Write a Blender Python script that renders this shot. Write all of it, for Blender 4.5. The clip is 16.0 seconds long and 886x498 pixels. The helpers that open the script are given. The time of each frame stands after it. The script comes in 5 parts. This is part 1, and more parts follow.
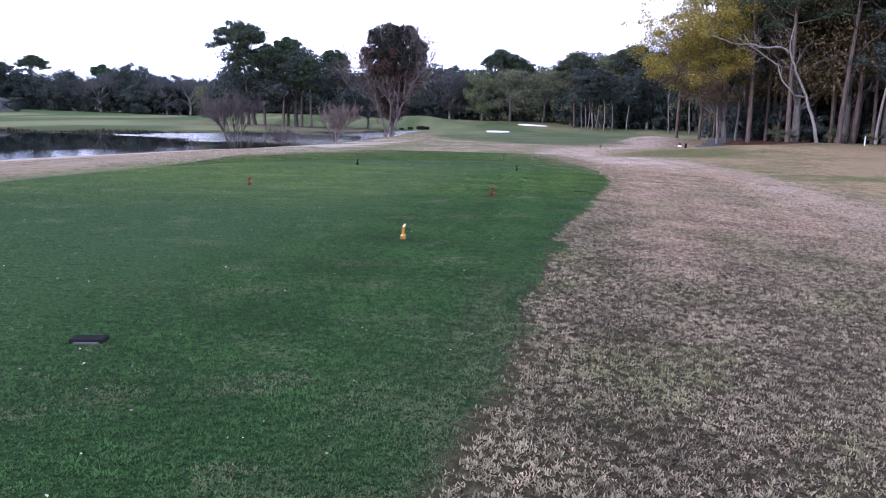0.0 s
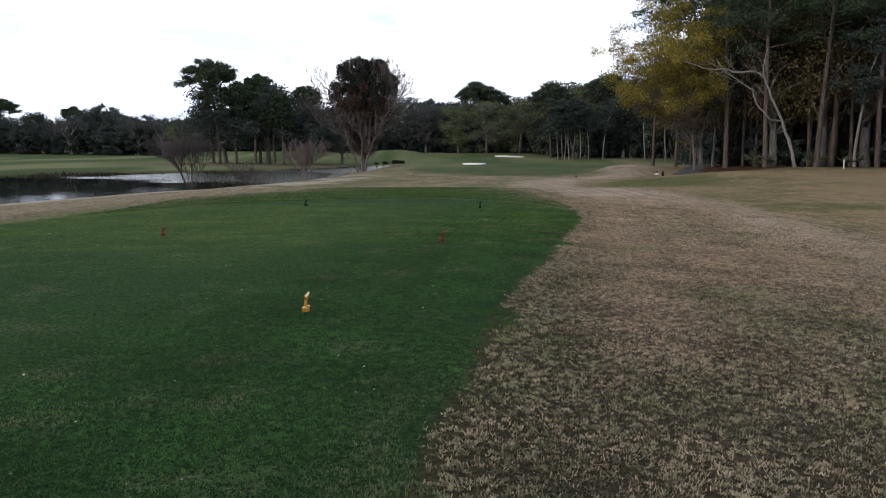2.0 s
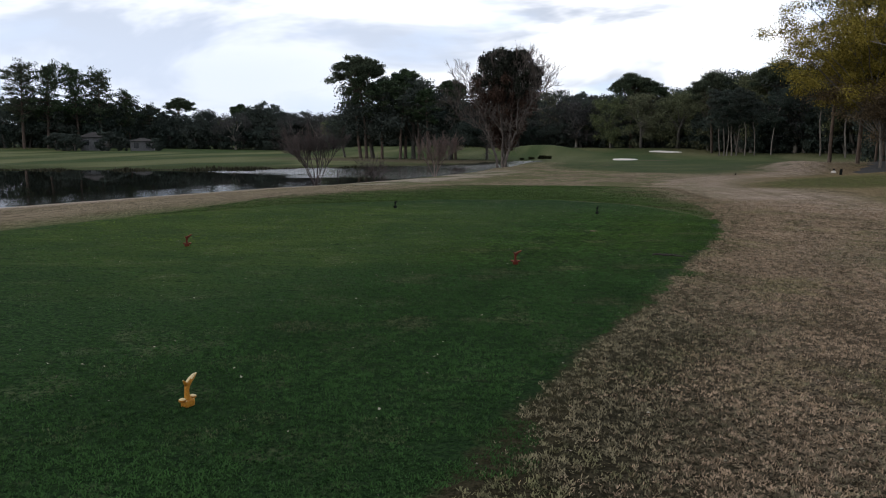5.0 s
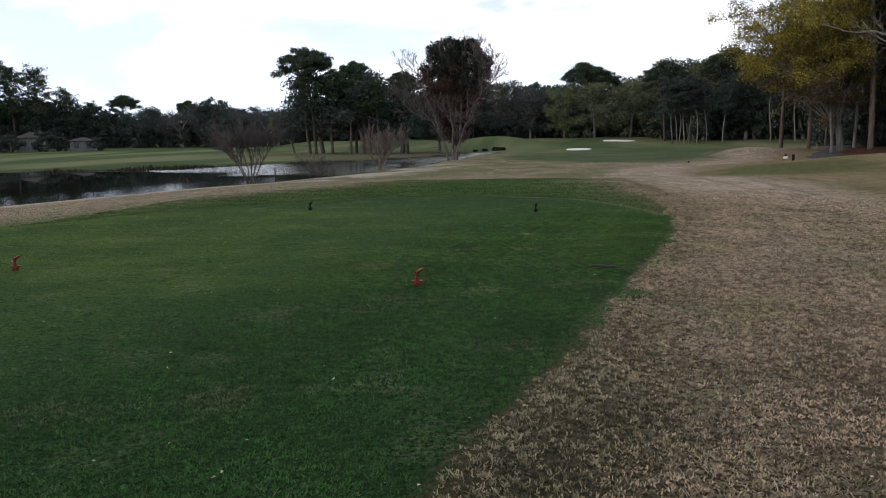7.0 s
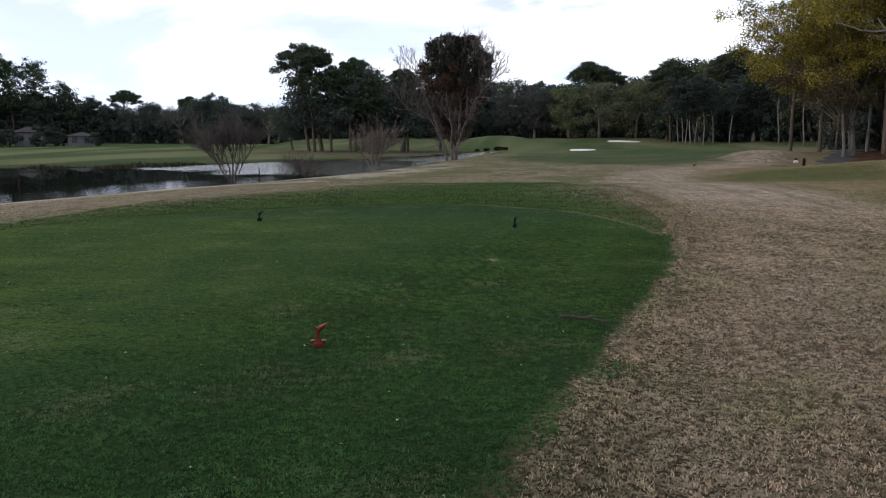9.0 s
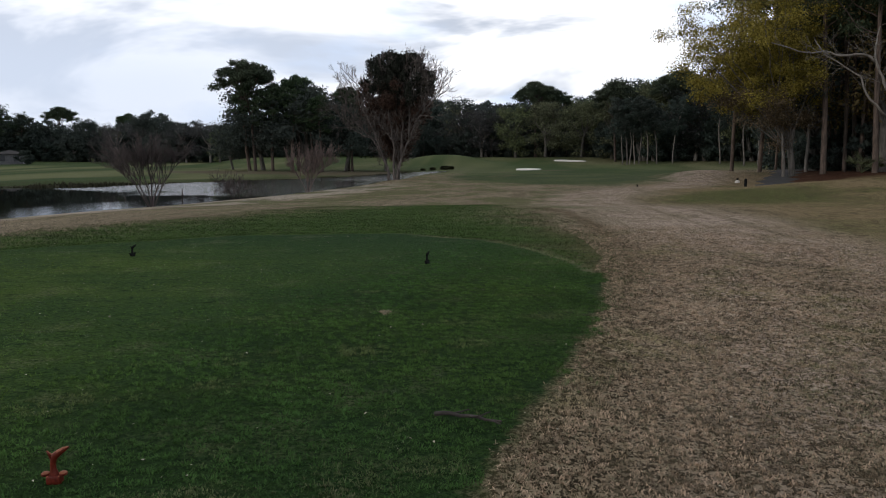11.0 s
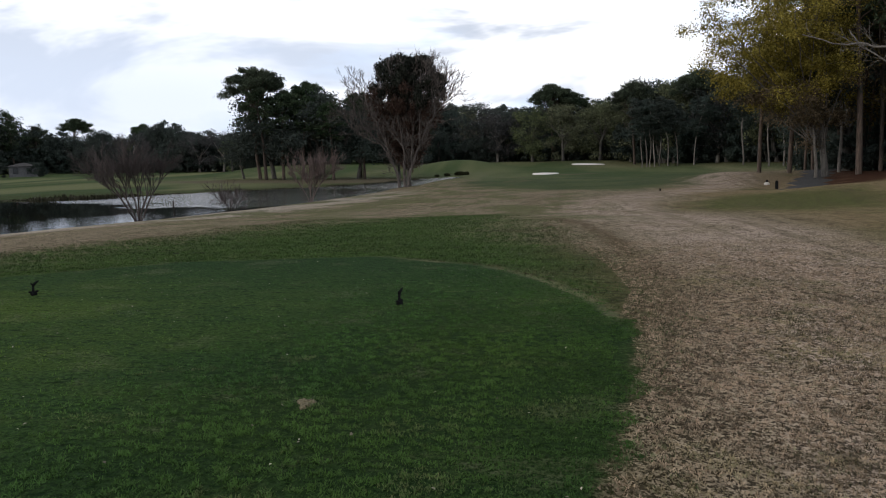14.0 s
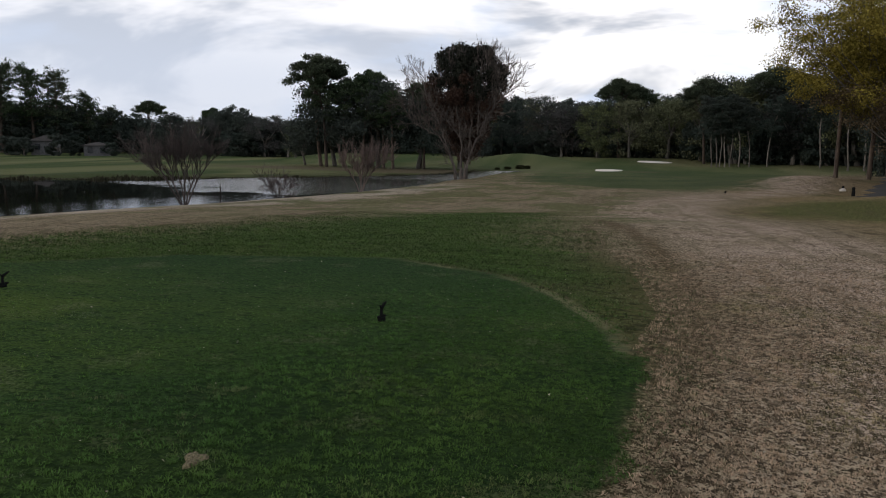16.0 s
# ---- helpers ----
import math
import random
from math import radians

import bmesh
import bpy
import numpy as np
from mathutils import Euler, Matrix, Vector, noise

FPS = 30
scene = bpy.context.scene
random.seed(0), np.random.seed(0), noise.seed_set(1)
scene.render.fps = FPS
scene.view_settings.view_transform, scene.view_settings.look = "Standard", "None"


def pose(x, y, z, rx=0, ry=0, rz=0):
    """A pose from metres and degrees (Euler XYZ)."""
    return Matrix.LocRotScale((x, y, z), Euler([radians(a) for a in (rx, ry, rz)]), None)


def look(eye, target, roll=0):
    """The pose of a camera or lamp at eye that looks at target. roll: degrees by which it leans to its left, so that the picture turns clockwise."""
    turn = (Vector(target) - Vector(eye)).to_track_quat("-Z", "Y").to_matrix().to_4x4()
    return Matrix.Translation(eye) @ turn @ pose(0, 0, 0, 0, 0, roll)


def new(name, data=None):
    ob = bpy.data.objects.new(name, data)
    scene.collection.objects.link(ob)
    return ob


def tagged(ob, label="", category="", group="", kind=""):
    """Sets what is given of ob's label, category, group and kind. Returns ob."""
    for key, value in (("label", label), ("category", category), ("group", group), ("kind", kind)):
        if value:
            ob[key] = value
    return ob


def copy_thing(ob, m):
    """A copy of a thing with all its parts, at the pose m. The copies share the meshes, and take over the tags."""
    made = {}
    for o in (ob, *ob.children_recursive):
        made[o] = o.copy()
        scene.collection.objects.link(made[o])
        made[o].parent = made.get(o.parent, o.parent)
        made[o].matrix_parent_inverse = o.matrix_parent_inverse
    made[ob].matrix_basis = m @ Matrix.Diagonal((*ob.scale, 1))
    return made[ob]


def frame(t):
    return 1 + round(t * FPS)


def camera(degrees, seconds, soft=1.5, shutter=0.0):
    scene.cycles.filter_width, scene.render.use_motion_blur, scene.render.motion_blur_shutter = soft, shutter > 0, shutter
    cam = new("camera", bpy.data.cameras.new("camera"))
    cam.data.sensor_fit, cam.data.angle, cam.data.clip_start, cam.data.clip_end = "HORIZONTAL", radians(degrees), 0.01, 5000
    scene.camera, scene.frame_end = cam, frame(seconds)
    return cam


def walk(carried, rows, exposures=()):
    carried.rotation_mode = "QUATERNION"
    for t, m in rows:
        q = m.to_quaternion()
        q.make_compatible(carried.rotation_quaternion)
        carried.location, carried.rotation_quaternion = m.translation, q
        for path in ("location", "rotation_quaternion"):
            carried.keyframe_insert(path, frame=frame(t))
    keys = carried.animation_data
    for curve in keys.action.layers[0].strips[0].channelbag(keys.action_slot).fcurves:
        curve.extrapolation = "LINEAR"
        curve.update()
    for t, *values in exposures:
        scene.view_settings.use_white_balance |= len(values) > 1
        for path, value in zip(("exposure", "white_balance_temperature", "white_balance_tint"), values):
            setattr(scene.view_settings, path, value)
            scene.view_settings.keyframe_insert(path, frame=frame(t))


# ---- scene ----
cam = camera(61.3, 16.0, soft=1.0)
PATH = [
    (0, (0.81, 1.31, 1.592), (0.753, 3.278, 1.245), 1.6),
    (0.5, (0.946, 1.862, 1.574), (0.948, 3.841, 1.285), 2.6),
    (1, (1.125, 2.368, 1.601), (1.119, 4.345, 1.301), 1.2),
    (1.5, (1.322, 2.992, 1.629), (1.23, 4.97, 1.343), 1.8),
    (2, (1.441, 3.53, 1.634), (1.429, 5.512, 1.373), 0.1),
    (2.5, (1.616, 4.08, 1.618), (1.502, 6.062, 1.374), -0.2),
    (3, (1.768, 4.666, 1.612), (1.761, 6.657, 1.414), 1.1),
    (3.5, (1.946, 5.263, 1.571), (1.914, 7.255, 1.402), 0.2),
    (4, (2.131, 5.796, 1.592), (1.791, 7.754, 1.369), 0.4),
    (4.2, (2.2, 6.034, 1.609), (1.807, 7.98, 1.369), 0.9),
    (6.3, (2.761, 8.433, 1.589), (2.386, 10.376, 1.299), -1.7),
    (6.5, (2.774, 8.666, 1.596), (2.473, 10.63, 1.368), -0.6),
    (7, (2.855, 9.256, 1.56), (2.548, 11.21, 1.267), -1.1),
    (7.5, (2.922, 9.841, 1.595), (2.531, 11.776, 1.275), -1.0),
    (8, (2.991, 10.401, 1.608), (2.711, 12.359, 1.31), -1.4),
    (8.5, (3.153, 10.987, 1.618), (2.763, 12.927, 1.327), -1.1),
    (9, (3.246, 11.52, 1.63), (2.927, 13.472, 1.333), -0.5),
    (9.5, (3.465, 12.048, 1.621), (3.083, 13.996, 1.373), 0.3),
    (10, (3.573, 12.575, 1.611), (3.296, 14.543, 1.39), 1.1),
    (10.2, (3.616, 12.785, 1.633), (3.413, 14.759, 1.381), 0.1),
    (12.3, (3.735, 14.733, 1.68), (3.535, 16.712, 1.469), -0.9),
    (12.5, (3.729, 14.956, 1.667), (3.512, 16.939, 1.522), -1.6),
    (13, (3.714, 15.377, 1.669), (3.591, 17.365, 1.489), -2.3),
    (13.5, (3.826, 15.85, 1.682), (3.659, 17.83, 1.454), -1.5),
    (14, (3.936, 16.347, 1.672), (3.697, 18.319, 1.438), -1.3),
    (14.5, (4.101, 16.865, 1.639), (3.872, 18.826, 1.321), -0.1),
    (15, (4.25, 17.273, 1.653), (4.01, 19.237, 1.362), 1.2),
    (15.5, (4.396, 17.514, 1.674), (4.062, 19.471, 1.436), -0.1),
    (16, (4.507, 17.64, 1.723), (4.106, 19.582, 1.468), 0.6),
]
# seconds, stops, kelvin, tint
EXPOSURES = [(t, stops + 0.1, kelvin, tint) for t, stops, kelvin, tint in (
    (0, 2.1, 5400, 32), (0.5, 2.4, 5400, 32), (1.0, 2.3, 5450, 30), (1.5, 1.35, 5950, 18), (2.0, 1.0, 6350, 11), (2.5, 0.65, 6500, 11), (3.0, 0.5, 6600, 10),
    (3.5, 0.85, 6450, 10), (4.2, 0.35, 6600, 10), (6.3, 0.75, 6400, 10), (7, 0.85, 6400, 10), (7.5, 1.35, 6350, 10), (8.0, 1.1, 6400, 10), (8.5, 0.9, 6400, 10), (9, 0.8, 6400, 10), (9.5, 0.62, 6350, 10),
    (10, 0.5, 6450, 10), (12.5, 0.3, 6600, 10), (13.5, 0.45, 6600, 10), (14, 0.5, 6600, 10), (14.5, 0.75, 6550, 10), (15.0, 1.15, 6400, 11), (15.5, 1.2, 6400, 11), (16, 0.22, 6800, 11))]
walk(cam, [(t, look(eye, goal, lean)) for t, eye, goal, lean in PATH], EXPOSURES)

# ---------------------------------------------------------------- light
SUN_ELEVATION, SUN_TURN = radians(24), radians(-115)
world = bpy.data.worlds.new("overcast_sky")
scene.world = world
world.use_nodes = True


class Nodes:
    """Short hand for building node trees."""

    def __init__(self, tree):
        self.tree = tree
        tree.nodes.clear()

    def add(self, kind, ins=None):
        node = self.tree.nodes.new(kind)
        self.feed(node, ins or {})
        return node

    def feed(self, node, ins):
        for name, v in ins.items():
            if isinstance(v, bpy.types.NodeSocket):
                self.tree.links.new(v, node.inputs[name])
            else:
                node.inputs[name].default_value = v

    def math(self, op, a, b=0.0):
        node = self.add("ShaderNodeMath")
        node.operation = op
        self.feed(node, {0: a, 1: b})
        return node.outputs[0]

    def mix(self, fac, a, b, blend="MIX"):
        node = self.add("ShaderNodeMix")
        node.data_type, node.blend_type = "RGBA", blend
        self.feed(node, {0: fac, 6: a, 7: b})
        return node.outputs[2]

    def noise(self, vector, scale, detail=3.0, rough=0.55, distortion=0.0):
        return self.add("ShaderNodeTexNoise", {"Vector": vector, "Scale": scale, "Detail": detail, "Roughness": rough,
                                               "Distortion": distortion}).outputs[0]

    def ramp(self, value, low, high, out_low=0.0, out_high=1.0):
        node = self.add("ShaderNodeMapRange")
        node.interpolation_type = "SMOOTHSTEP"
        self.feed(node, {0: value, 1: low, 2: high, 3: out_low, 4: out_high})
        return node.outputs[0]

    def scaled(self, vector, sx, sy, sz):
        node = self.add("ShaderNodeVectorMath")
        node.operation = "MULTIPLY"
        self.feed(node, {0: vector, 1: (sx, sy, sz)})
        return node.outputs[0]

    def attribute(self, name):
        node = self.add("ShaderNodeAttribute")
        node.attribute_name = name
        return node.outputs["Fac"]


def rgb(r, g, b):
    return (r, g, b, 1.0)


def sky():
    n = Nodes(world.node_tree)
    way = n.add("ShaderNodeTexCoord").outputs["Generated"]
    split = n.add("ShaderNodeSeparateXYZ", {0: way})
    up = split.outputs[2]
    blue = n.add("ShaderNodeTexSky")
    blue.sky_type, blue.sun_disc = "NISHITA", False
    blue.sun_elevation, blue.sun_rotation, blue.dust_density = SUN_ELEVATION, SUN_TURN, 1.5
    clear = n.mix(1.0, blue.outputs[0], rgb(0.09, 0.09, 0.09), "MULTIPLY")
    # cloud sheet seen in perspective: the direction is cast onto a flat layer overhead
    high = n.math("ADD", n.math("MAXIMUM", up, 0.0), 0.34)
    px = n.math("DIVIDE", split.outputs[0], high)
    py = n.math("DIVIDE", split.outputs[1], high)
    flat = n.add("ShaderNodeCombineXYZ", {0: px, 1: py, 2: 0.0}).outputs[0]
    cover = n.noise(n.scaled(flat, 0.8, 1.0, 1.0), 1.7, 5.0, 0.55, 0.3)
    thick = n.noise(n.scaled(flat, 0.8, 1.15, 1.0), 1.7, 5.0, 0.56, 0.45)
    bright = n.mix(n.ramp(thick, 0.47, 0.62), rgb(1.02, 1.02, 1.05), rgb(0.42, 0.46, 0.54))
    cloudy = n.mix(n.ramp(cover, 0.36, 0.52, 0.30, 1.0), rgb(0.52, 0.64, 0.86), bright)
    low_haze = n.mix(n.math("MULTIPLY", n.ramp(up, 0.08, 0.26, 0.9, 0.0), n.ramp(split.outputs[0], -0.45, 0.05, 0.9, 0.15)), cloudy, rgb(0.50, 0.57, 0.71))
    overhead = n.mix(n.ramp(up, 0.26, 0.75, 0.0, 0.80), low_haze, rgb(0.34, 0.37, 0.43))
    overhead = n.mix(n.ramp(split.outputs[1], -0.6, 0.5, 0.40, 0.0), overhead, rgb(0.22, 0.24, 0.29))
    full = n.mix(0.93, clear, overhead)
    back = n.add("ShaderNodeBackground", {"Color": full, "Strength": 1.0})
    n.add("ShaderNodeOutputWorld", {0: back.outputs[0]})


sky()
sun_data = bpy.data.lights.new("sun", "SUN")
sun_data.energy, sun_data.angle, sun_data.color = 0.5, radians(14), (1.0, 0.92, 0.82)
sun = new("sun", sun_data)
sun.matrix_world = look((-60, -25, 32), (0, 15, 0))


# ---------------------------------------------------------------- plan of the course
WATER_LEVEL = -0.8
# outlines, metres: the mown tee, the greener collar round it, the pond, the fairway
TEE = np.array([(-0.2, -12), (0.35, 0), (0.62, 4.3), (0.95, 5.4), (1.43, 8.1), (1.88, 10.8), (2.5, 13.4), (3.24, 16.1), (4.05, 19.1), (4.55, 21.2),
                (4.8, 22.6), (4.9, 23.8), (4.6, 25.4), (4.0, 26.9), (3.2, 28.1), (1.2, 29.4), (-2.2, 28.8), (-5.6, 26.2), (-7.9, 22.2),
                (-9.0, 17.0), (-9.4, 8), (-9.6, -12)])
COLLAR = np.array([(4.0, 18.9), (5.0, 23.4), (5.5, 26.2), (5.4, 28.8), (5.05, 31.5), (4.5, 36.2), (3.4, 47.5), (0.4, 45.6), (-1.8, 41.8), (-4.2, 36.8), (-6.6, 32.8),
                   (-8.6, 29.2), (-10.2, 24.0), (-11.2, 18), (-11.2, 8), (-11.2, -12), (-0.2, -12), (1.3, 8.1), (2.4, 13.6)])
POND = np.array([(-24, 18), (-20.6, 26), (-18.8, 33), (-17.3, 38.2), (-15.9, 42.8), (-14.4, 48.2), (-13.2, 52.8), (-11.6, 58.8), (-10.5, 64.8), (-9.3, 72.5), (-8.9, 78),
                 (-9.2, 84), (-8.3, 90), (-8.5, 100), (-8.3, 110), (-7.5, 119), (-6.6, 127), (-8.8, 128), (-11.8, 121), (-13, 112), (-14.5, 104), (-18.5, 93), (-24, 86.5), (-30, 80.5),
                 (-37, 74), (-50, 70), (-80, 66), (-90, 40), (-60, 10)])
FAIRWAY = np.array([(-1.5, 84), (4, 73), (10, 70), (16, 76), (22, 92), (27, 115), (30, 143), (20, 152), (12, 158), (8, 175), (-14, 176),
                    (-22, 160), (-14, 140), (-3, 118), (-3, 98)])
TRACK = np.array([(3.5, -8), (4.2, 4), (5.4, 12), (6.9, 18), (8.2, 25), (8.3, 33), (6.6, 43), (7.5, 54), (12, 62), (17, 71), (20, 82), (23, 96)])
FRINGE = np.array([(5.4, 24.3), (5.8, 27.0), (5.7, 31.0), (5.3, 36.0), (4.2, 40.0)])
SCUFFS = ((6.4, 17.3), (6.1, 18.6), (7.8, 17.5), (7.5, 20.5), (5.6, 20.6), (9.6, 22.7), (6.6, 27.7), (6.1, 26.3), (6.5, 25.6), (6.5, 30.2), (7.4, 24.1), (8.6, 19.2))
CART_PATH = np.array([(19.9, 64.0), (23, 71), (26, 78), (29.5, 87), (36, 100), (50, 112)])


def inside_distance(px, py, outline):
    """Signed distance to a closed outline, negative inside."""
    best = np.full(px.shape, 1e9)
    sign = np.ones(px.shape)
    for (ax, ay), (bx, by) in zip(outline, np.roll(outline, -1, axis=0)):
        ex, ey = bx - ax, by - ay
        wx, wy = px - ax, py - ay
        k = np.clip((wx * ex + wy * ey) / (ex * ex + ey * ey), 0, 1)
        best = np.minimum(best, np.hypot(wx - ex * k, wy - ey * k))
        cross = (ay > py) != (by > py)
        with np.errstate(divide="ignore", invalid="ignore"):
            at = ax + (py - ay) / (by - ay) * ex
        sign = np.where(cross & (px < at), -sign, sign)
    return best * sign


def line_distance(px, py, line):
    best = np.full(px.shape, 1e9)
    for (ax, ay), (bx, by) in zip(line[:-1], line[1:]):
        ex, ey = bx - ax, by - ay
        wx, wy = px - ax, py - ay
        k = np.clip((wx * ex + wy * ey) / (ex * ex + ey * ey), 0, 1)
        best = np.minimum(best, np.hypot(wx - ex * k, wy - ey * k))
    return best


def smooth(v, a, b):
    k = np.clip((v - a) / (b - a), 0, 1)
    return k * k * (3 - 2 * k)


def bump(px, py, cx, cy, sx, sy):
    return np.exp(-((px - cx) / sx) ** 2 - ((py - cy) / sy) ** 2)


def waves(px, py, scale, seed):
    """Cheap smooth undulation between -1 and 1."""
    r = np.random.default_rng(seed)
    total = np.zeros(px.shape)
    for _ in range(6):
        a = r.uniform(0, 2 * np.pi)
        k = 2 * np.pi / (scale * r.uniform(0.6, 1.6))
        total += np.sin((px * np.cos(a) + py * np.sin(a)) * k + r.uniform(0, 6.28))
    return total / 3.5


def height(px, py):
    """Height of the ground at arrays of x and y."""
    px, py = np.asarray(px, float), np.asarray(py, float)
    z = -0.55 * smooth(py, 36, 50)
    z = z + 1.5 * smooth(py, 120, 205)
    # far bank beyond the pond, then the open field
    z = z + 0.75 * smooth(py - 0.35 * px, 95, 150) * smooth(-px, 12, 40)
    # mound and the ground under the woods on the east side
    z = z + 0.85 * bump(px, py, 29, 52, 13.0, 9.0) + 0.50 * bump(px, py, 19, 50, 6.0, 6.0) + 0.45 * smooth(px, 10, 24) * smooth(-py, -48, -30)
    z = z + 0.85 * smooth(px, 20, 30) * smooth(py, 52, 66) * smooth(-py, -120, -80)
    z = z + 0.55 * smooth(px, 22, 45) * smooth(py, 90, 130)
    # low golden bank behind the cart path
    z = z + 0.75 * bump(px, py, 20.0, 80, 4.5, 5.0)
    # fairway rolls
    z = z + 1.9 * bump(px, py, -9, 153, 9.5, 6) + 0.6 * bump(px, py, 22, 178, 16, 6) + 0.5 * bump(px, py, -34, 165, 20, 8)
    z = z + 0.10 * waves(px, py, 26, 3) * smooth(py, 40, 70) + 0.35 * waves(px, py, 60, 8) * smooth(py, 130, 180)
    z = z + 0.02 * waves(px, py, 5, 5) * smooth(np.abs(px - 2), 6, 12)
    # the land climbs gently behind the woods
    z = z + 6.0 * smooth(py - np.minimum(198 + 0.2 * px, 204), 4, 60) + 6.0 * smooth(px, 62, 110)
    tee = inside_distance(px, py, TEE)
    z = z - 0.05 * smooth(tee, 0.0, 0.9)
    pond = inside_distance(px, py, POND)
    bank = WATER_LEVEL + np.where(pond > 0, (0.16 - 0.12 * smooth(py, 86, 94)) * np.minimum(pond, 1.2) + (0.075 - 0.060 * smooth(py, 82, 94)) * np.maximum(pond - 1.2, 0), 0.35 * np.maximum(pond, -5))
    bank = bank + 0.30 * np.maximum(py - 138, 0) * smooth(px, -60, -32)
    k = np.clip(0.5 + 0.5 * (bank - z) / 0.35, 0, 1)
    z = bank * (1 - k) + z * k - 0.35 * k * (1 - k)
    return z


def trodden(y):
    """Where the walked line beside the tee runs: its x at y."""
    return 0.8 + 0.225 * (y - 1.3)


def ground_z(x, y):
    return float(height(np.array([x]), np.array([y]))[0])


# ---------------------------------------------------------------- mesh helpers
def mesh_from(name, verts, faces, material, smooth_shade=False):
    """A mesh from arrays: verts (n, 3) and faces (m, 3 or 4)."""
    verts, faces = np.asarray(verts, np.float32), np.asarray(faces, np.int32)
    me = bpy.data.meshes.new(name)
    me.vertices.add(len(verts))
    me.vertices.foreach_set("co", verts.ravel())
    corners = faces.shape[1]
    me.loops.add(faces.size)
    me.loops.foreach_set("vertex_index", faces.ravel())
    me.polygons.add(len(faces))
    me.polygons.foreach_set("loop_start", np.arange(0, faces.size, corners, dtype=np.int32))
    if smooth_shade:
        me.polygons.foreach_set("use_smooth", np.ones(len(faces), bool))
    me.update(calc_edges=True)
    me.validate()
    if material:
        me.materials.append(material)
    return me


def part(name, data, parent, label=""):
    """Link a mesh, or a bmesh with its material as (bm, material), as ONE object under a thing or part."""
    if isinstance(data, tuple):
        bm, material = data
        me = bpy.data.meshes.new(name)
        bm.to_mesh(me)
        bm.free()
        me.materials.append(material)
        data = me
    ob = new(name, data)
    ob.parent = parent
    return tagged(ob, label)


def box_into(bm, size, at, turn=None, bevel=0.0):
    made = bmesh.ops.create_cube(bm, size=1.0)["verts"]
    m = Matrix.Translation(at) @ (turn.to_4x4() if turn else Matrix()) @ Matrix.Diagonal((*size, 1))
    bmesh.ops.transform(bm, matrix=m, verts=made)
    if bevel:
        edges = {e for v in made for e in v.link_edges}
        bmesh.ops.bevel(bm, geom=list(edges), offset=bevel, segments=2, profile=0.6, affect="EDGES")
    return bm


class Wood:
    """Collects tapered tubes into one quad mesh."""

    def __init__(self):
        self.verts, self.faces = [], []

    def tube(self, points, radii, sides):
        points = np.asarray(points, float)
        n = len(points)
        d = np.gradient(points, axis=0)
        d /= np.linalg.norm(d, axis=1)[:, None] + 1e-9
        ref = np.array([1.0, 0, 0]) if abs(d[0][0]) < 0.8 else np.array([0, 1.0, 0])
        base = sum(len(v) for v in self.verts)
        u = np.cross(d, ref)
        u /= np.linalg.norm(u, axis=1)[:, None] + 1e-9
        w = np.cross(d, u)
        a = np.arange(sides) * 2 * np.pi / sides
        ring = (u[:, None, :] * np.cos(a)[None, :, None] + w[:, None, :] * np.sin(a)[None, :, None]) * np.asarray(radii)[:, None, None]
        self.verts.append((points[:, None, :] + ring).reshape(-1, 3))
        i = np.arange(n - 1)[:, None] * sides
        j = np.arange(sides)[None, :]
        k = (j + 1) % sides
        quad = np.stack([base + i + j, base + i + k, base + i + sides + k, base + i + sides + j], axis=-1).reshape(-1, 4)
        self.faces.append(quad)

    def mesh(self, name, material):
        return mesh_from(name, np.concatenate(self.verts), np.concatenate(self.faces), material, True)


def limb(rng, start, way, length, bend, rise, steps=6):
    """A wandering branch: its points."""
    pts, d = [np.array(start, float)], np.array(way, float)
    d /= np.linalg.norm(d)
    for _ in range(steps):
        d = d + rng.normal(0, bend, 3) + np.array([0, 0, rise])
        d /= np.linalg.norm(d)
        pts.append(pts[-1] + d * length / steps)
    return np.array(pts), d


def leaf_cloud(rng, centres, radii, count, size, shell=0.45, aspect=0.55, droop=0.0):
    """Small leaf blades scattered through clumps: quad vertices and faces."""
    vs = []
    for c, r, n in zip(centres, radii, count):
        d = rng.normal(size=(n, 3))
        d /= np.linalg.norm(d, axis=1)[:, None]
        rad = (shell + (1 - shell) * rng.random(n) ** 0.6) * (1 + 0.18 * rng.normal(size=n))
        at = np.asarray(c) + d * rad[:, None] * np.asarray(r)
        u = rng.normal(size=(n, 3)) + np.array([0, 0, -droop])
        u /= np.linalg.norm(u, axis=1)[:, None]
        w = np.cross(u, d + 0.6 * rng.normal(size=(n, 3)))
        w /= np.linalg.norm(w, axis=1)[:, None] + 1e-9
        s = size * rng.uniform(0.6, 1.4, n)[:, None]
        bowl = np.cross(u, w) * s * 0.12
        quad = np.stack([at - u * s * 0.5, at + w * s * aspect * 0.5 + bowl, at + u * s * 0.5, at - w * s * aspect * 0.5 + bowl], axis=1)
        vs.append(quad.reshape(-1, 3))
    verts = np.concatenate(vs)
    return verts, np.arange(len(verts)).reshape(-1, 4)


# ---------------------------------------------------------------- materials
def material(name):
    m = bpy.data.materials.new(name)
    m.use_nodes = True
    return m, Nodes(m.node_tree)


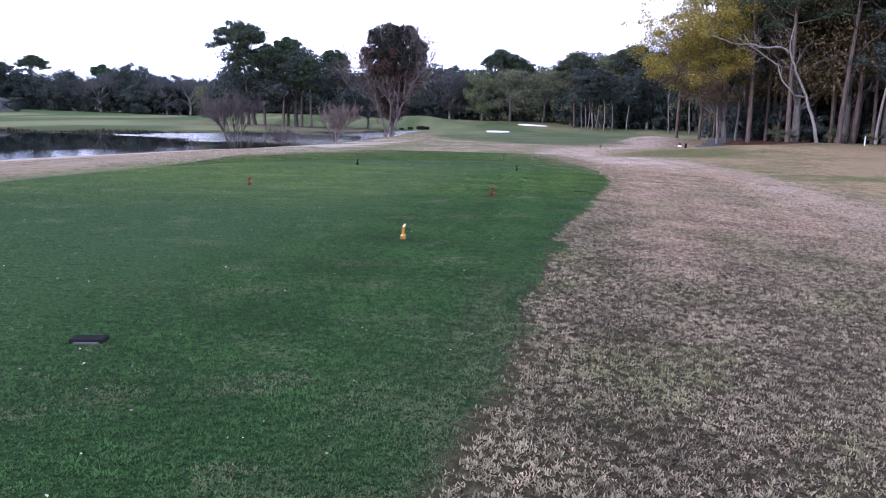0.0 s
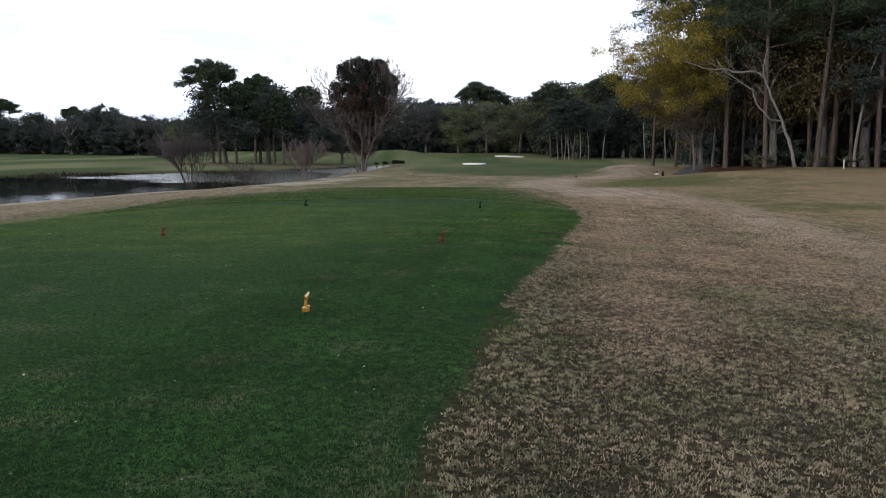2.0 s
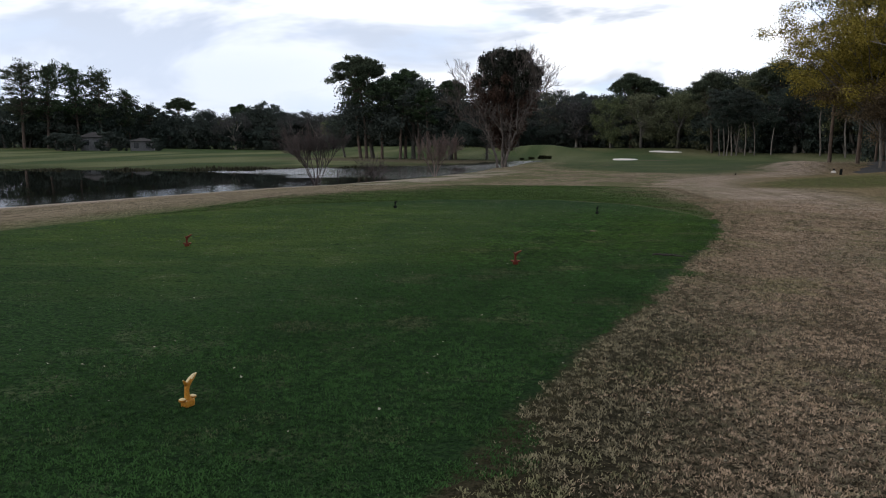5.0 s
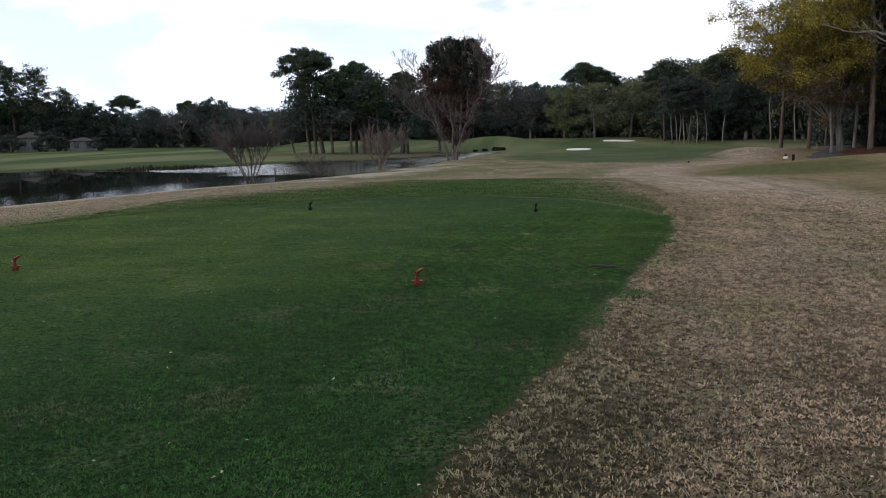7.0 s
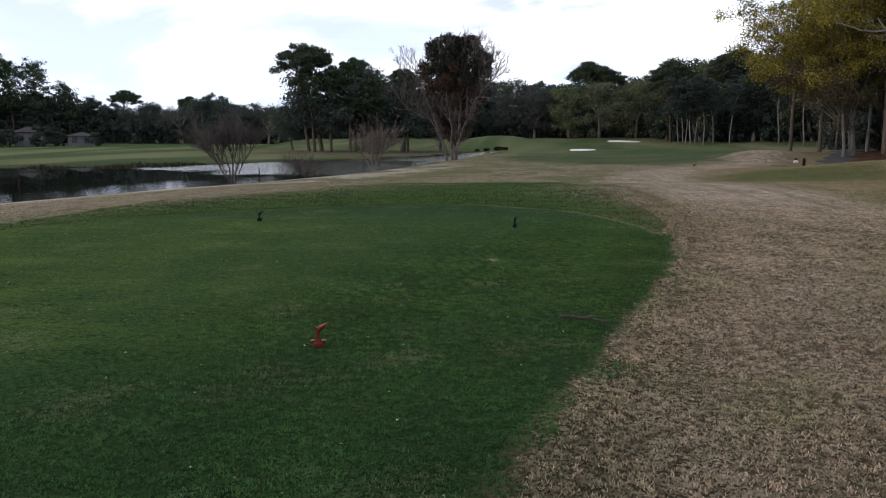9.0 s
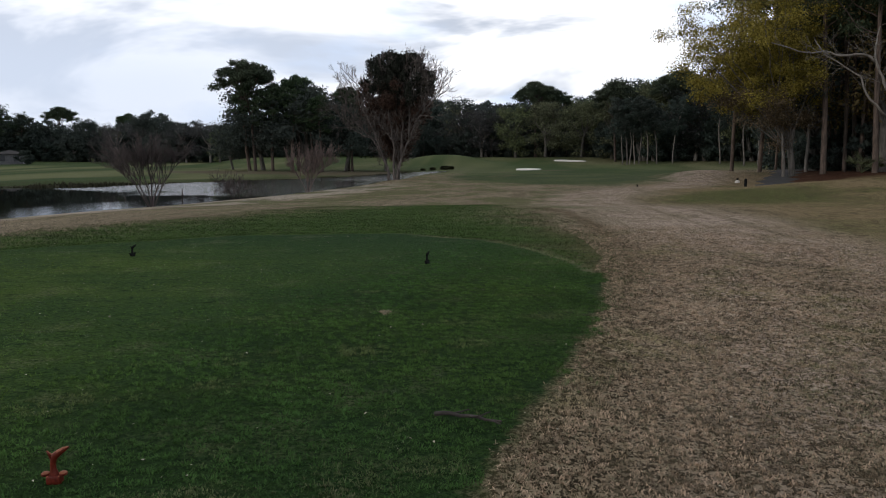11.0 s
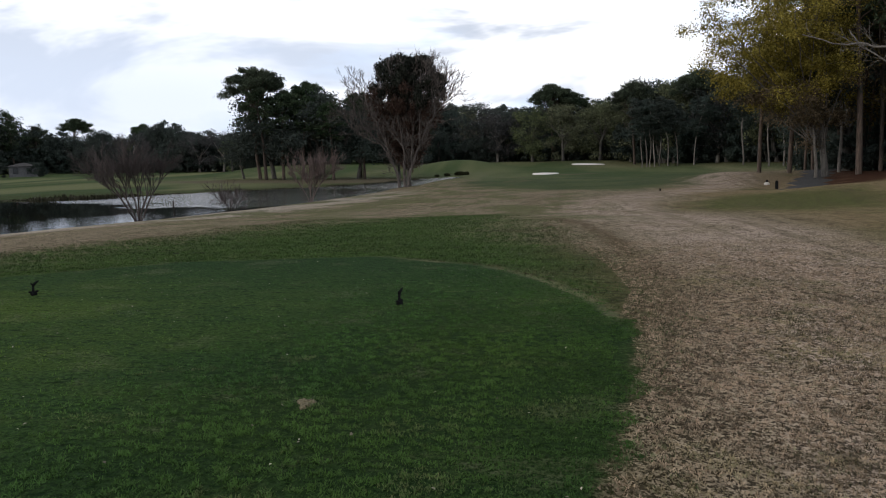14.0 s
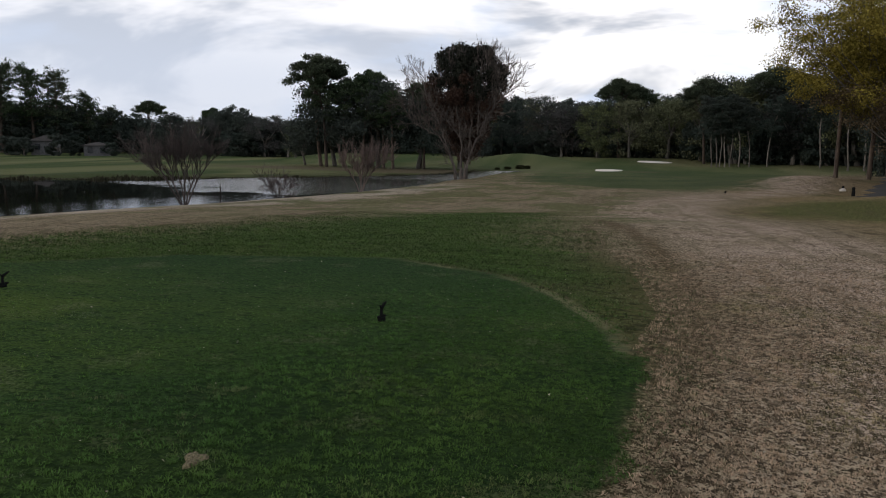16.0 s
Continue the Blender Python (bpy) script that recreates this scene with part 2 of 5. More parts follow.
def finish(n, colour, rough=0.8, bump_height=None, bump_size=0.01, strength=0.6, **more):
    ins = {"Base Color": colour, "Roughness": rough, **more}
    if bump_height is not None:
        ins["Normal"] = n.add("ShaderNodeBump", {"Strength": strength, "Distance": bump_size, "Height": bump_height}).outputs[0]
    shader = n.add("ShaderNodeBsdfPrincipled", ins)
    n.add("ShaderNodeOutputMaterial", {0: shader.outputs[0]})


def foliage(name, a, b, spread=0.35, through_light=0.25):
    """Leaves: colour varies leaf by leaf, tree by tree and over the crown."""
    m, n = material(name)
    island = n.add("ShaderNodeNewGeometry").outputs["Random Per Island"]
    where = n.add("ShaderNodeTexCoord").outputs["Object"]
    patch = n.noise(where, 0.35, 2.0)
    tree = n.add("ShaderNodeObjectInfo").outputs["Random"]
    k = n.math("ADD", n.math("MULTIPLY", island, 0.5), n.math("MULTIPLY", n.ramp(patch, 0.35, 0.65), 0.5))
    c = n.mix(k, rgb(*a), rgb(*b))
    hsv = n.add("ShaderNodeHueSaturation", {"Hue": n.ramp(tree, 0, 1, 0.485, 0.515), "Saturation": n.ramp(tree, 0, 1, 0.75, 1.1),
                                                "Value": n.ramp(island, 0, 1, 1 - spread, 1 + spread), "Color": c}).outputs[0]
    d = n.add("ShaderNodeBsdfPrincipled", {"Base Color": hsv, "Roughness": 0.7, "Specular IOR Level": 0.05})
    t = n.add("ShaderNodeBsdfTranslucent", {0: hsv})
    mix = n.add("ShaderNodeMixShader", {0: through_light, 1: d.outputs[0], 2: t.outputs[0]})
    n.add("ShaderNodeOutputMaterial", {0: mix.outputs[0]})
    return m


def bark(name, a, b, scale=6.0):
    m, n = material(name)
    where = n.add("ShaderNodeTexCoord").outputs["Object"]
    long = n.noise(n.scaled(where, 1, 1, 0.18), scale, 5.0, 0.65)
    blot = n.noise(where, 0.8, 3.0)
    tree = n.add("ShaderNodeObjectInfo").outputs["Random"]
    c = n.mix(n.ramp(long, 0.35, 0.65), rgb(*a), rgb(*b))
    c = n.mix(n.ramp(blot, 0.5, 0.75, 0.0, 0.5), c, rgb(*(0.7 * v for v in a)))
    c = n.add("ShaderNodeHueSaturation", {"Value": n.ramp(tree, 0, 1, 0.75, 1.2), "Color": c}).outputs[0]
    finish(n, c, 0.9, long, 0.03, 0.8)
    return m


# bluish green: the haze of distance is put into this leaf colour
LEAF_OAK = foliage("oak_leaves", (0.036, 0.050, 0.044), (0.072, 0.090, 0.074), 0.15)
LEAF_OLIVE = foliage("olive_leaves", (0.085, 0.100, 0.050), (0.140, 0.155, 0.080))
LEAF_PINE = foliage("pine_needles", (0.032, 0.052, 0.029), (0.072, 0.095, 0.052))
LEAF_GREY = foliage("grey_twigs_and_moss", (0.056, 0.056, 0.056), (0.096, 0.093, 0.090))
LEAF_YELLOW = foliage("yellow_autumn_leaves", (0.150, 0.118, 0.034), (0.285, 0.222, 0.070), 0.4, 0.28)
LEAF_RUST = foliage("rusty_brown_leaves", (0.092, 0.070, 0.032), (0.160, 0.120, 0.056), 0.4, 0.3)
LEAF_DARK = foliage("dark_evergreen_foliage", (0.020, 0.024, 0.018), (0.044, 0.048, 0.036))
LEAF_CEDAR = foliage("winter_cedar_foliage", (0.060, 0.037, 0.032), (0.105, 0.065, 0.055))
LEAF_REED = foliage("bank_reeds", (0.030, 0.034, 0.015), (0.070, 0.066, 0.034))
BARK_PINE = bark("pine_bark", (0.044, 0.032, 0.025), (0.110, 0.080, 0.062))
BARK_OAK = bark("oak_bark", (0.060, 0.055, 0.048), (0.125, 0.115, 0.100))
BARK_PALE = bark("pale_bark", (0.110, 0.098, 0.084), (0.215, 0.195, 0.170))
BARK_DARK = bark("dark_wet_bark", (0.018, 0.014, 0.012), (0.040, 0.032, 0.027))
BARK_STEM = bark("grey_brown_bark", (0.055, 0.046, 0.040), (0.165, 0.138, 0.122))
BARK_RED = bark("reddish_twigs", (0.085, 0.062, 0.056), (0.165, 0.122, 0.108))
BARK_TWIG = bark("winter_twigs", (0.048, 0.038, 0.036), (0.088, 0.070, 0.066))


def ground_material():
    m, n = material("golf_turf")
    where = n.add("ShaderNodeTexCoord").outputs["Object"]

    def attr(name):
        return n.attribute(name)

    fine = n.noise(where, 24.0, 2.5, 0.6)
    blades = n.noise(n.scaled(where, 1.0, 0.6, 1.0), 75.0, 1.5, 0.6)
    tuft = n.noise(where, 7.0, 4.0, 0.6)
    broad = n.noise(where, 0.55, 4.0, 0.6)
    wide = n.noise(where, 0.12, 3.0, 0.55)
    streak = n.noise(n.scaled(where, 0.25, 2.2, 1.0), 1.3, 4.0, 0.6)
    # dormant grass
    # gaps between tufts: their shade goes into the dark end of the colour mixes
    pits = n.math("ADD", n.math("MULTIPLY", fine, 0.6), n.math("MULTIPLY", blades, 0.4))
    straw = n.mix(n.ramp(pits, 0.455, 0.55), rgb(0.040, 0.031, 0.018), rgb(0.400, 0.322, 0.212))
    straw = n.mix(n.ramp(tuft, 0.52, 0.70, 0.0, 0.45), straw, rgb(0.055, 0.044, 0.027))
    straw = n.mix(n.ramp(broad, 0.50, 0.72, 0.0, 0.45), straw, n.mix(n.ramp(pits, 0.43, 0.57), rgb(0.045, 0.040, 0.020), rgb(0.200, 0.165, 0.095)))
    straw = n.mix(n.ramp(wide, 0.50, 0.66, 0.0, 0.45), straw, rgb(0.255, 0.198, 0.134))
    olive = n.mix(n.ramp(pits, 0.455, 0.555), rgb(0.022, 0.031, 0.008), rgb(0.122, 0.142, 0.044))
    golden = n.mix(n.ramp(pits, 0.43, 0.58), rgb(0.105, 0.076, 0.038), rgb(0.310, 0.235, 0.132))
    mossy = n.math("MAXIMUM", n.ramp(n.math("ADD", wide, n.math("MULTIPLY", n.math("SUBTRACT", broad, 0.5), 0.35)), 0.52, 0.70), n.ramp(n.math("ADD", attr("patch"), n.math("MULTIPLY", n.math("SUBTRACT", broad, 0.5), 0.9)), 0.20, 0.80))
    straw = n.mix(n.math("MAXIMUM", attr("olive"), n.ramp(attr("patch"), 0.1, 0.7)), straw, n.mix(n.math("MULTIPLY", mossy, 0.85), golden, olive))
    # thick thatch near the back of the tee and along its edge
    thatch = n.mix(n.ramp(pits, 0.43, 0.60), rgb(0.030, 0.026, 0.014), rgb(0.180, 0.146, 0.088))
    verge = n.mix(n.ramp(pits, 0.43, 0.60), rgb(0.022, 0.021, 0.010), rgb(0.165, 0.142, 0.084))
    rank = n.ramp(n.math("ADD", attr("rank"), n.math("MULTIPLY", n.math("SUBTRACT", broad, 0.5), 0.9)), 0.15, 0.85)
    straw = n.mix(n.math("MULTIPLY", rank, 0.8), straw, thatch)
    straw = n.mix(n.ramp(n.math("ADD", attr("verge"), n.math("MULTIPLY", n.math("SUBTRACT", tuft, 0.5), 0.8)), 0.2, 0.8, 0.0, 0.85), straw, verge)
    # worn track, pale and sandy
    worn = n.mix(n.ramp(pits, 0.43, 0.54), rgb(0.105, 0.080, 0.060), rgb(0.500, 0.392, 0.300))
    straw = n.mix(n.math("MULTIPLY", attr("track"), n.ramp(n.math("ADD", broad, n.math("MULTIPLY", tuft, 0.35)), 0.46, 0.76, 0.15, 0.95)), straw, worn)
    # tyre-worn streaks that run with the track
    ruts = n.noise(n.scaled(where, 1.9, 0.10, 1.0), 1.0, 4.0, 0.6, 0.4)
    straw = n.mix(n.math("MULTIPLY", n.ramp(ruts, 0.50, 0.66, 0.0, 0.6), n.ramp(tuft, 0.40, 0.58, 0.35, 1.0)), straw, rgb(0.105, 0.086, 0.046))
    straw = n.mix(n.math("MULTIPLY", attr("fringe"), n.ramp(tuft, 0.35, 0.60, 0.4, 0.95)), straw, n.mix(n.ramp(pits, 0.42, 0.58), rgb(0.034, 0.025, 0.012), rgb(0.125, 0.084, 0.044)))
    straw = n.mix(n.math("MULTIPLY", attr("shore"), n.ramp(n.math("ADD", pits, n.math("MULTIPLY", streak, 0.5)), 0.60, 0.86, 0.2, 0.9)), straw, rgb(0.430, 0.375, 0.300))
    dash = n.noise(n.scaled(where, 1.0, 0.75, 1.0), 5.0, 3.0, 0.65)
    straw = n.mix(n.math("MULTIPLY", n.ramp(dash, 0.57, 0.68, 0.0, 0.75), n.ramp(broad, 0.35, 0.60, 0.3, 1.0)), straw, rgb(0.062, 0.052, 0.030))
    straw = n.mix(n.math("MULTIPLY", attr("meadow"), n.ramp(n.noise(n.scaled(where, 1.0, 0.75, 1.0), 0.30, 5.0, 0.65, 0.5), 0.44, 0.58, 0.0, 0.9)), straw, n.mix(n.ramp(pits, 0.42, 0.58), rgb(0.060, 0.066, 0.028), rgb(0.165, 0.165, 0.075)))
    clump = n.noise(n.scaled(where, 1.0, 0.55, 1.0), 3.4, 3.0, 0.7)
    straw = n.mix(n.math("MULTIPLY", n.ramp(clump, 0.53, 0.63, 0.0, 0.7), n.ramp(wide, 0.36, 0.60, 0.35, 1.0)), straw, rgb(0.070, 0.052, 0.032))
    # shade between the standing blades, painted dark over the soil and old thatch
    straw = n.mix(n.math("MULTIPLY", attr("blade_shade"), 0.80), straw, rgb(0.016, 0.014, 0.008))
    # dark scuffs where wheels have torn the thatch
    straw = n.mix(n.ramp(n.math("ADD", attr("scuff"), n.math("MULTIPLY", n.math("SUBTRACT", tuft, 0.5), 1.2)), 0.35, 0.75, 0.0, 0.6), straw, rgb(0.050, 0.041, 0.023))
    # overseeded green
    green = n.mix(n.ramp(pits, 0.38, 0.62), rgb(0.011, 0.027, 0.009), rgb(0.046, 0.100, 0.029))
    fed = n.mix(n.ramp(pits, 0.38, 0.62), rgb(0.044, 0.078, 0.013), rgb(0.110, 0.165, 0.034))
    green = n.mix(n.math("MULTIPLY", n.math("MULTIPLY", attr("lush"), 0.9), n.ramp(n.math("ADD", n.math("MULTIPLY", broad, 0.6), n.math("MULTIPLY", streak, 0.4)), 0.40, 0.62, 0.25, 1.0)), green, fed)
    # shade at the foot of the green blades, mixed into the ground colour
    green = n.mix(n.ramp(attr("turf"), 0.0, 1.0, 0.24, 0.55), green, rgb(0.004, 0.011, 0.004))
    # shadows of the tufts, painted as two sizes of dark streak
    tuft_shade = n.noise(n.scaled(where, 0.6, 1.3, 1.0), 6.5, 2.5, 0.6)
    green = n.mix(n.ramp(tuft_shade, 0.60, 0.68, 0.0, 0.6), green, rgb(0.005, 0.013, 0.004))
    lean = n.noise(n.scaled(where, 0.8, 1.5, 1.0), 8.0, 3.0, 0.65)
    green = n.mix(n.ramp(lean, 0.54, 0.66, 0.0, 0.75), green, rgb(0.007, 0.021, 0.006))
    thin = n.math("MULTIPLY", n.ramp(n.noise(where, 1.1, 3.0, 0.65), 0.54, 0.70), n.ramp(pits, 0.45, 0.58))
    green = n.mix(n.math("MULTIPLY", thin, 0.6), green, rgb(0.130, 0.135, 0.075))
    ragged = n.math("ADD", n.math("MULTIPLY", n.math("SUBTRACT", tuft, 0.5), 0.34), n.math("MULTIPLY", n.math("SUBTRACT", broad, 0.5), 0.22))
    tee = n.ramp(n.math("ADD", attr("tee"), ragged), -0.09, 0.09, 1.0, 0.0)
    collar = n.ramp(n.math("ADD", attr("collar"), n.math("MULTIPLY", ragged, n.ramp(attr("firm"), 0, 1, 7.0, 2.2))), n.ramp(attr("firm"), 0, 1, -4.2, -0.5), n.ramp(attr("firm"), 0, 1, 1.2, 0.5), 1.0, 0.0)
    rim = n.ramp(n.math("ABSOLUTE", n.math("ADD", attr("tee"), n.math("MULTIPLY", ragged, 0.5))), 0.03, 0.15, 0.45, 0.0)
    c = n.mix(collar, straw, n.mix(n.math("MAXIMUM", n.ramp(n.math("ADD", broad, n.math("MULTIPLY", streak, 0.5)), 0.55, 0.90, 0.10, 0.45), n.ramp(n.math("ADD", attr("collar"), n.math("MULTIPLY", ragged, 4.0)), -2.2, 0.1, 0.0, 0.85)), n.mix(0.35, green, fed), n.mix(n.ramp(attr("collar"), -1.6, 0.0), olive, rgb(0.088, 0.071, 0.034))))
    # dark dashes in the collar colour imitate shadows among its tufts
    c = n.mix(n.math("MULTIPLY", collar, n.ramp(n.noise(n.scaled(where, 0.55, 1.2, 1.0), 5.0, 3.0, 0.65), 0.50, 0.64, 0.0, 0.75)), c, rgb(0.018, 0.024, 0.009))
    c = n.mix(tee, c, green)
    rim = n.math("MULTIPLY", n.math("MULTIPLY", rim, n.ramp(broad, 0.40, 0.58, 0.2, 1.0)), n.ramp(attr("collar"), -0.5, -0.05, 1.0, 0.0))
    c = n.mix(n.math("MULTIPLY", rim, attr("east")), c, rgb(0.260, 0.230, 0.140))
    # fairway and the open field
    fair = n.mix(n.ramp(wide, 0.35, 0.65), rgb(0.040, 0.062, 0.024), rgb(0.066, 0.088, 0.034))
    fair = n.mix(n.ramp(n.noise(n.scaled(where, 1.0, 0.5, 1.0), 0.16, 4.0, 0.65), 0.52, 0.68, 0.0, 0.65), fair, rgb(0.120, 0.112, 0.056))
    c = n.mix(n.ramp(n.math("ADD", attr("fairway"), n.math("MULTIPLY", n.math("SUBTRACT", broad, 0.5), 8.0)), -1.5, 2.5, 0.92, 0.0), c, fair)
    field = n.mix(n.ramp(n.noise(n.scaled(where, 1.0, 0.22, 1.0), 0.065, 3.0, 0.55, 0.4), 0.40, 0.64), rgb(0.046, 0.070, 0.026), rgb(0.128, 0.134, 0.064))
    c = n.mix(attr("field"), c, field)
    c = n.mix(n.math("MULTIPLY", attr("bank"), n.ramp(broad, 0.3, 0.6, 0.5, 0.95)), c, rgb(0.042, 0.054, 0.020))
    c = n.mix(n.ramp(n.math("ADD", attr("bare"), n.math("MULTIPLY", n.math("SUBTRACT", broad, 0.5), 0.6)), 0.25, 0.65, 0.0, 0.85), c, rgb(0.105, 0.086, 0.058))
    # mulch, leaf litter under trees, mud at the waterline
    needles = n.mix(n.ramp(fine, 0.35, 0.65), rgb(0.040, 0.020, 0.013), rgb(0.095, 0.046, 0.028))
    c = n.mix(n.math("MULTIPLY", attr("mulch"), n.ramp(broad, 0.3, 0.5, 0.7, 1.0)), c, needles)
    mud = n.mix(n.ramp(tuft, 0.4, 0.6), rgb(0.030, 0.026, 0.020), rgb(0.060, 0.052, 0.036))
    c = n.mix(attr("mud"), c, mud)
    rise = n.math("ADD", pits, n.math("MULTIPLY", tuft, 0.8))
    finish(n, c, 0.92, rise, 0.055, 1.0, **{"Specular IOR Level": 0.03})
    return m


def speckled(name, a, b, scale, rough=0.9, bump_size=0.01, gloss=0.2):
    m, n = material(name)
    where = n.add("ShaderNodeTexCoord").outputs["Object"]
    f = n.noise(where, scale, 4.0, 0.65)
    g = n.noise(where, scale * 0.12, 3.0)
    c = n.mix(n.ramp(f, 0.35, 0.65), rgb(*a), rgb(*b))
    c = n.mix(n.ramp(g, 0.5, 0.75, 0.0, 0.35), c, rgb(*(0.6 * v for v in a)))
    finish(n, c, rough, f, bump_size, 0.5, **{"Specular IOR Level": gloss})
    return m


GROUND = ground_material()
SAND = speckled("bunker_sand", (0.62, 0.58, 0.52), (0.80, 0.76, 0.70), 3.0)
DRY_SOIL = speckled("dry_sandy_soil", (0.060, 0.052, 0.026), (0.210, 0.175, 0.105), 60.0)
ASPHALT = speckled("cart_path_asphalt", (0.032, 0.031, 0.031), (0.062, 0.060, 0.058), 20.0)
YELLOW_PAINT = speckled("worn_gold_paint", (0.32, 0.125, 0.013), (0.48, 0.22, 0.03), 60.0, 0.5, 0.002)
RED_PAINT = speckled("worn_red_paint", (0.070, 0.009, 0.004), (0.125, 0.018, 0.008), 60.0, 0.5, 0.002)
BLACK_PAINT = speckled("black_paint", (0.008, 0.009, 0.009), (0.016, 0.016, 0.016), 60.0, 0.95, 0.002, 0.02)
PALE_PAINT = speckled("chipped_pale_paint", (0.50, 0.47, 0.42), (0.68, 0.64, 0.58), 60.0, 0.6, 0.002)
WALL_PAINT = speckled("house_stucco", (0.11, 0.11, 0.115), (0.17, 0.17, 0.175), 3.0)
# paler paints that imitate the sky's highlight on the tee markers
PALE_GOLD = speckled("gold_highlight_paint", (0.60, 0.46, 0.22), (0.75, 0.62, 0.38), 60.0, 0.5, 0.002)
PALE_RED = speckled("red_highlight_paint", (0.19, 0.055, 0.026), (0.29, 0.11, 0.055), 60.0, 0.5, 0.002)
GREY_PAINT = speckled("weathered_grey_plastic", (0.045, 0.050, 0.048), (0.085, 0.090, 0.085), 40.0, 0.7, 0.002)
ROOF_SHINGLE = speckled("dark_roof", (0.030, 0.028, 0.028), (0.060, 0.055, 0.052), 5.0)
PANE = speckled("dark_pane", (0.015, 0.018, 0.022), (0.030, 0.034, 0.040), 1.0, 0.15, 0.0, 0.5)
DEAD_LEAF = foliage("fallen_leaves", (0.20, 0.17, 0.11), (0.36, 0.33, 0.25), 0.5, 0.1)


def blade_material(name, a, b, through_light):
    """Grass whose colour follows the tone stored for each tuft."""
    m, n = material(name)
    island = n.add("ShaderNodeNewGeometry").outputs["Random Per Island"]
    k = n.math("ADD", n.math("MULTIPLY", n.attribute("tone"), 0.75), n.math("MULTIPLY", island, 0.25))
    c = n.mix(k, rgb(*a), rgb(*b))
    c = n.mix(n.attribute("dry"), c, n.mix(k, rgb(0.050, 0.040, 0.022), rgb(0.250, 0.220, 0.140)))
    c = n.mix(n.attribute("fed"), c, n.mix(k, rgb(0.022, 0.042, 0.006), rgb(0.165, 0.245, 0.040)))
    d = n.add("ShaderNodeBsdfPrincipled", {"Base Color": c, "Roughness": 0.75, "Specular IOR Level": 0.1})
    t = n.add("ShaderNodeBsdfTranslucent", {0: c})
    mix = n.add("ShaderNodeMixShader", {0: through_light, 1: d.outputs[0], 2: t.outputs[0]})
    n.add("ShaderNodeOutputMaterial", {0: mix.outputs[0]})
    return m


STRAW_BLADE = blade_material("straw_blades", (0.046, 0.036, 0.020), (0.565, 0.418, 0.290), 0.15)
THATCH_BLADE = blade_material("shaggy_thatch_blades", (0.020, 0.020, 0.010), (0.370, 0.318, 0.205), 0.15)
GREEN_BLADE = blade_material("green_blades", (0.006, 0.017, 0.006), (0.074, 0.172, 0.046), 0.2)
OLIVE_BLADE = blade_material("olive_rough_blades", (0.012, 0.026, 0.007), (0.105, 0.180, 0.048), 0.2)
PALE_BLADE = blade_material("pale_tuft_blades", (0.024, 0.040, 0.020), (0.190, 0.230, 0.130), 0.2)


def water_material():
    """A calm mirror with a wind-ruffled stretch towards the far shore."""
    m, n = material("pond_water")
    where = n.add("ShaderNodeTexCoord").outputs["Object"]
    split = n.add("ShaderNodeSeparateXYZ", {0: where})
    far_out = n.math("ADD", split.outputs[1], n.math("MULTIPLY", split.outputs[0], 0.55))
    drift = n.math("SUBTRACT", n.noise(n.scaled(where, 0.5, 1.0, 1.0), 0.16, 4.0, 0.6), 0.5)
    gust = n.math("ADD", far_out, n.math("MULTIPLY", drift, 22.0))
    reach = n.math("ADD", split.outputs[0], n.math("MULTIPLY", drift, 14.0))
    windy = n.math("MULTIPLY", n.ramp(gust, 50.0, 56.0), n.ramp(reach, -33.0, -27.0))
    windy = n.math("MULTIPLY", windy, n.ramp(reach, -18.0, -14.0, 1.0, 0.8))
    windy = n.math("MAXIMUM", windy, n.ramp(split.outputs[1], 84.0, 89.0, 0.0, 1.9))
    swell = n.noise(n.scaled(where, 1.0, 0.5, 1.0), 1.3, 2.0, 0.5)
    chop = n.noise(n.scaled(where, 1.0, 0.8, 1.0), 7.0, 2.0, 0.5)
    # light ripples in the lee of the near bank
    off_bank = n.math("SUBTRACT", n.math("ADD", split.outputs[0], 30.2), n.math("MULTIPLY", split.outputs[1], 0.33))
    lee = n.math("MULTIPLY", n.ramp(n.math("ADD", off_bank, n.math("MULTIPLY", drift, 7.0)), -8.0, -4.5), n.ramp(split.outputs[1], 62.0, 68.0, 0.11, 0.0))
    rise = n.math("ADD", n.math("MULTIPLY", swell, 0.05), n.math("MULTIPLY", chop, n.math("MAXIMUM", lee, n.math("MULTIPLY", windy, 1.4))))
    finish(n, rgb(0.012, 0.013, 0.010), n.ramp(windy, 0, 1, 0.02, 0.12), rise, 0.05, 0.6, **{"IOR": 1.33})
    return m


WATER = water_material()


# ---------------------------------------------------------------- ground and water
def graded(*stretches):
    """Grid lines: (from, to, step) stretches joined."""
    lines = []
    for a, b, step in stretches:
        lines.extend(np.linspace(a, b, max(2, round((b - a) / step) + 1))[:-1])
    lines.append(stretches[-1][1])
    return np.array(lines)


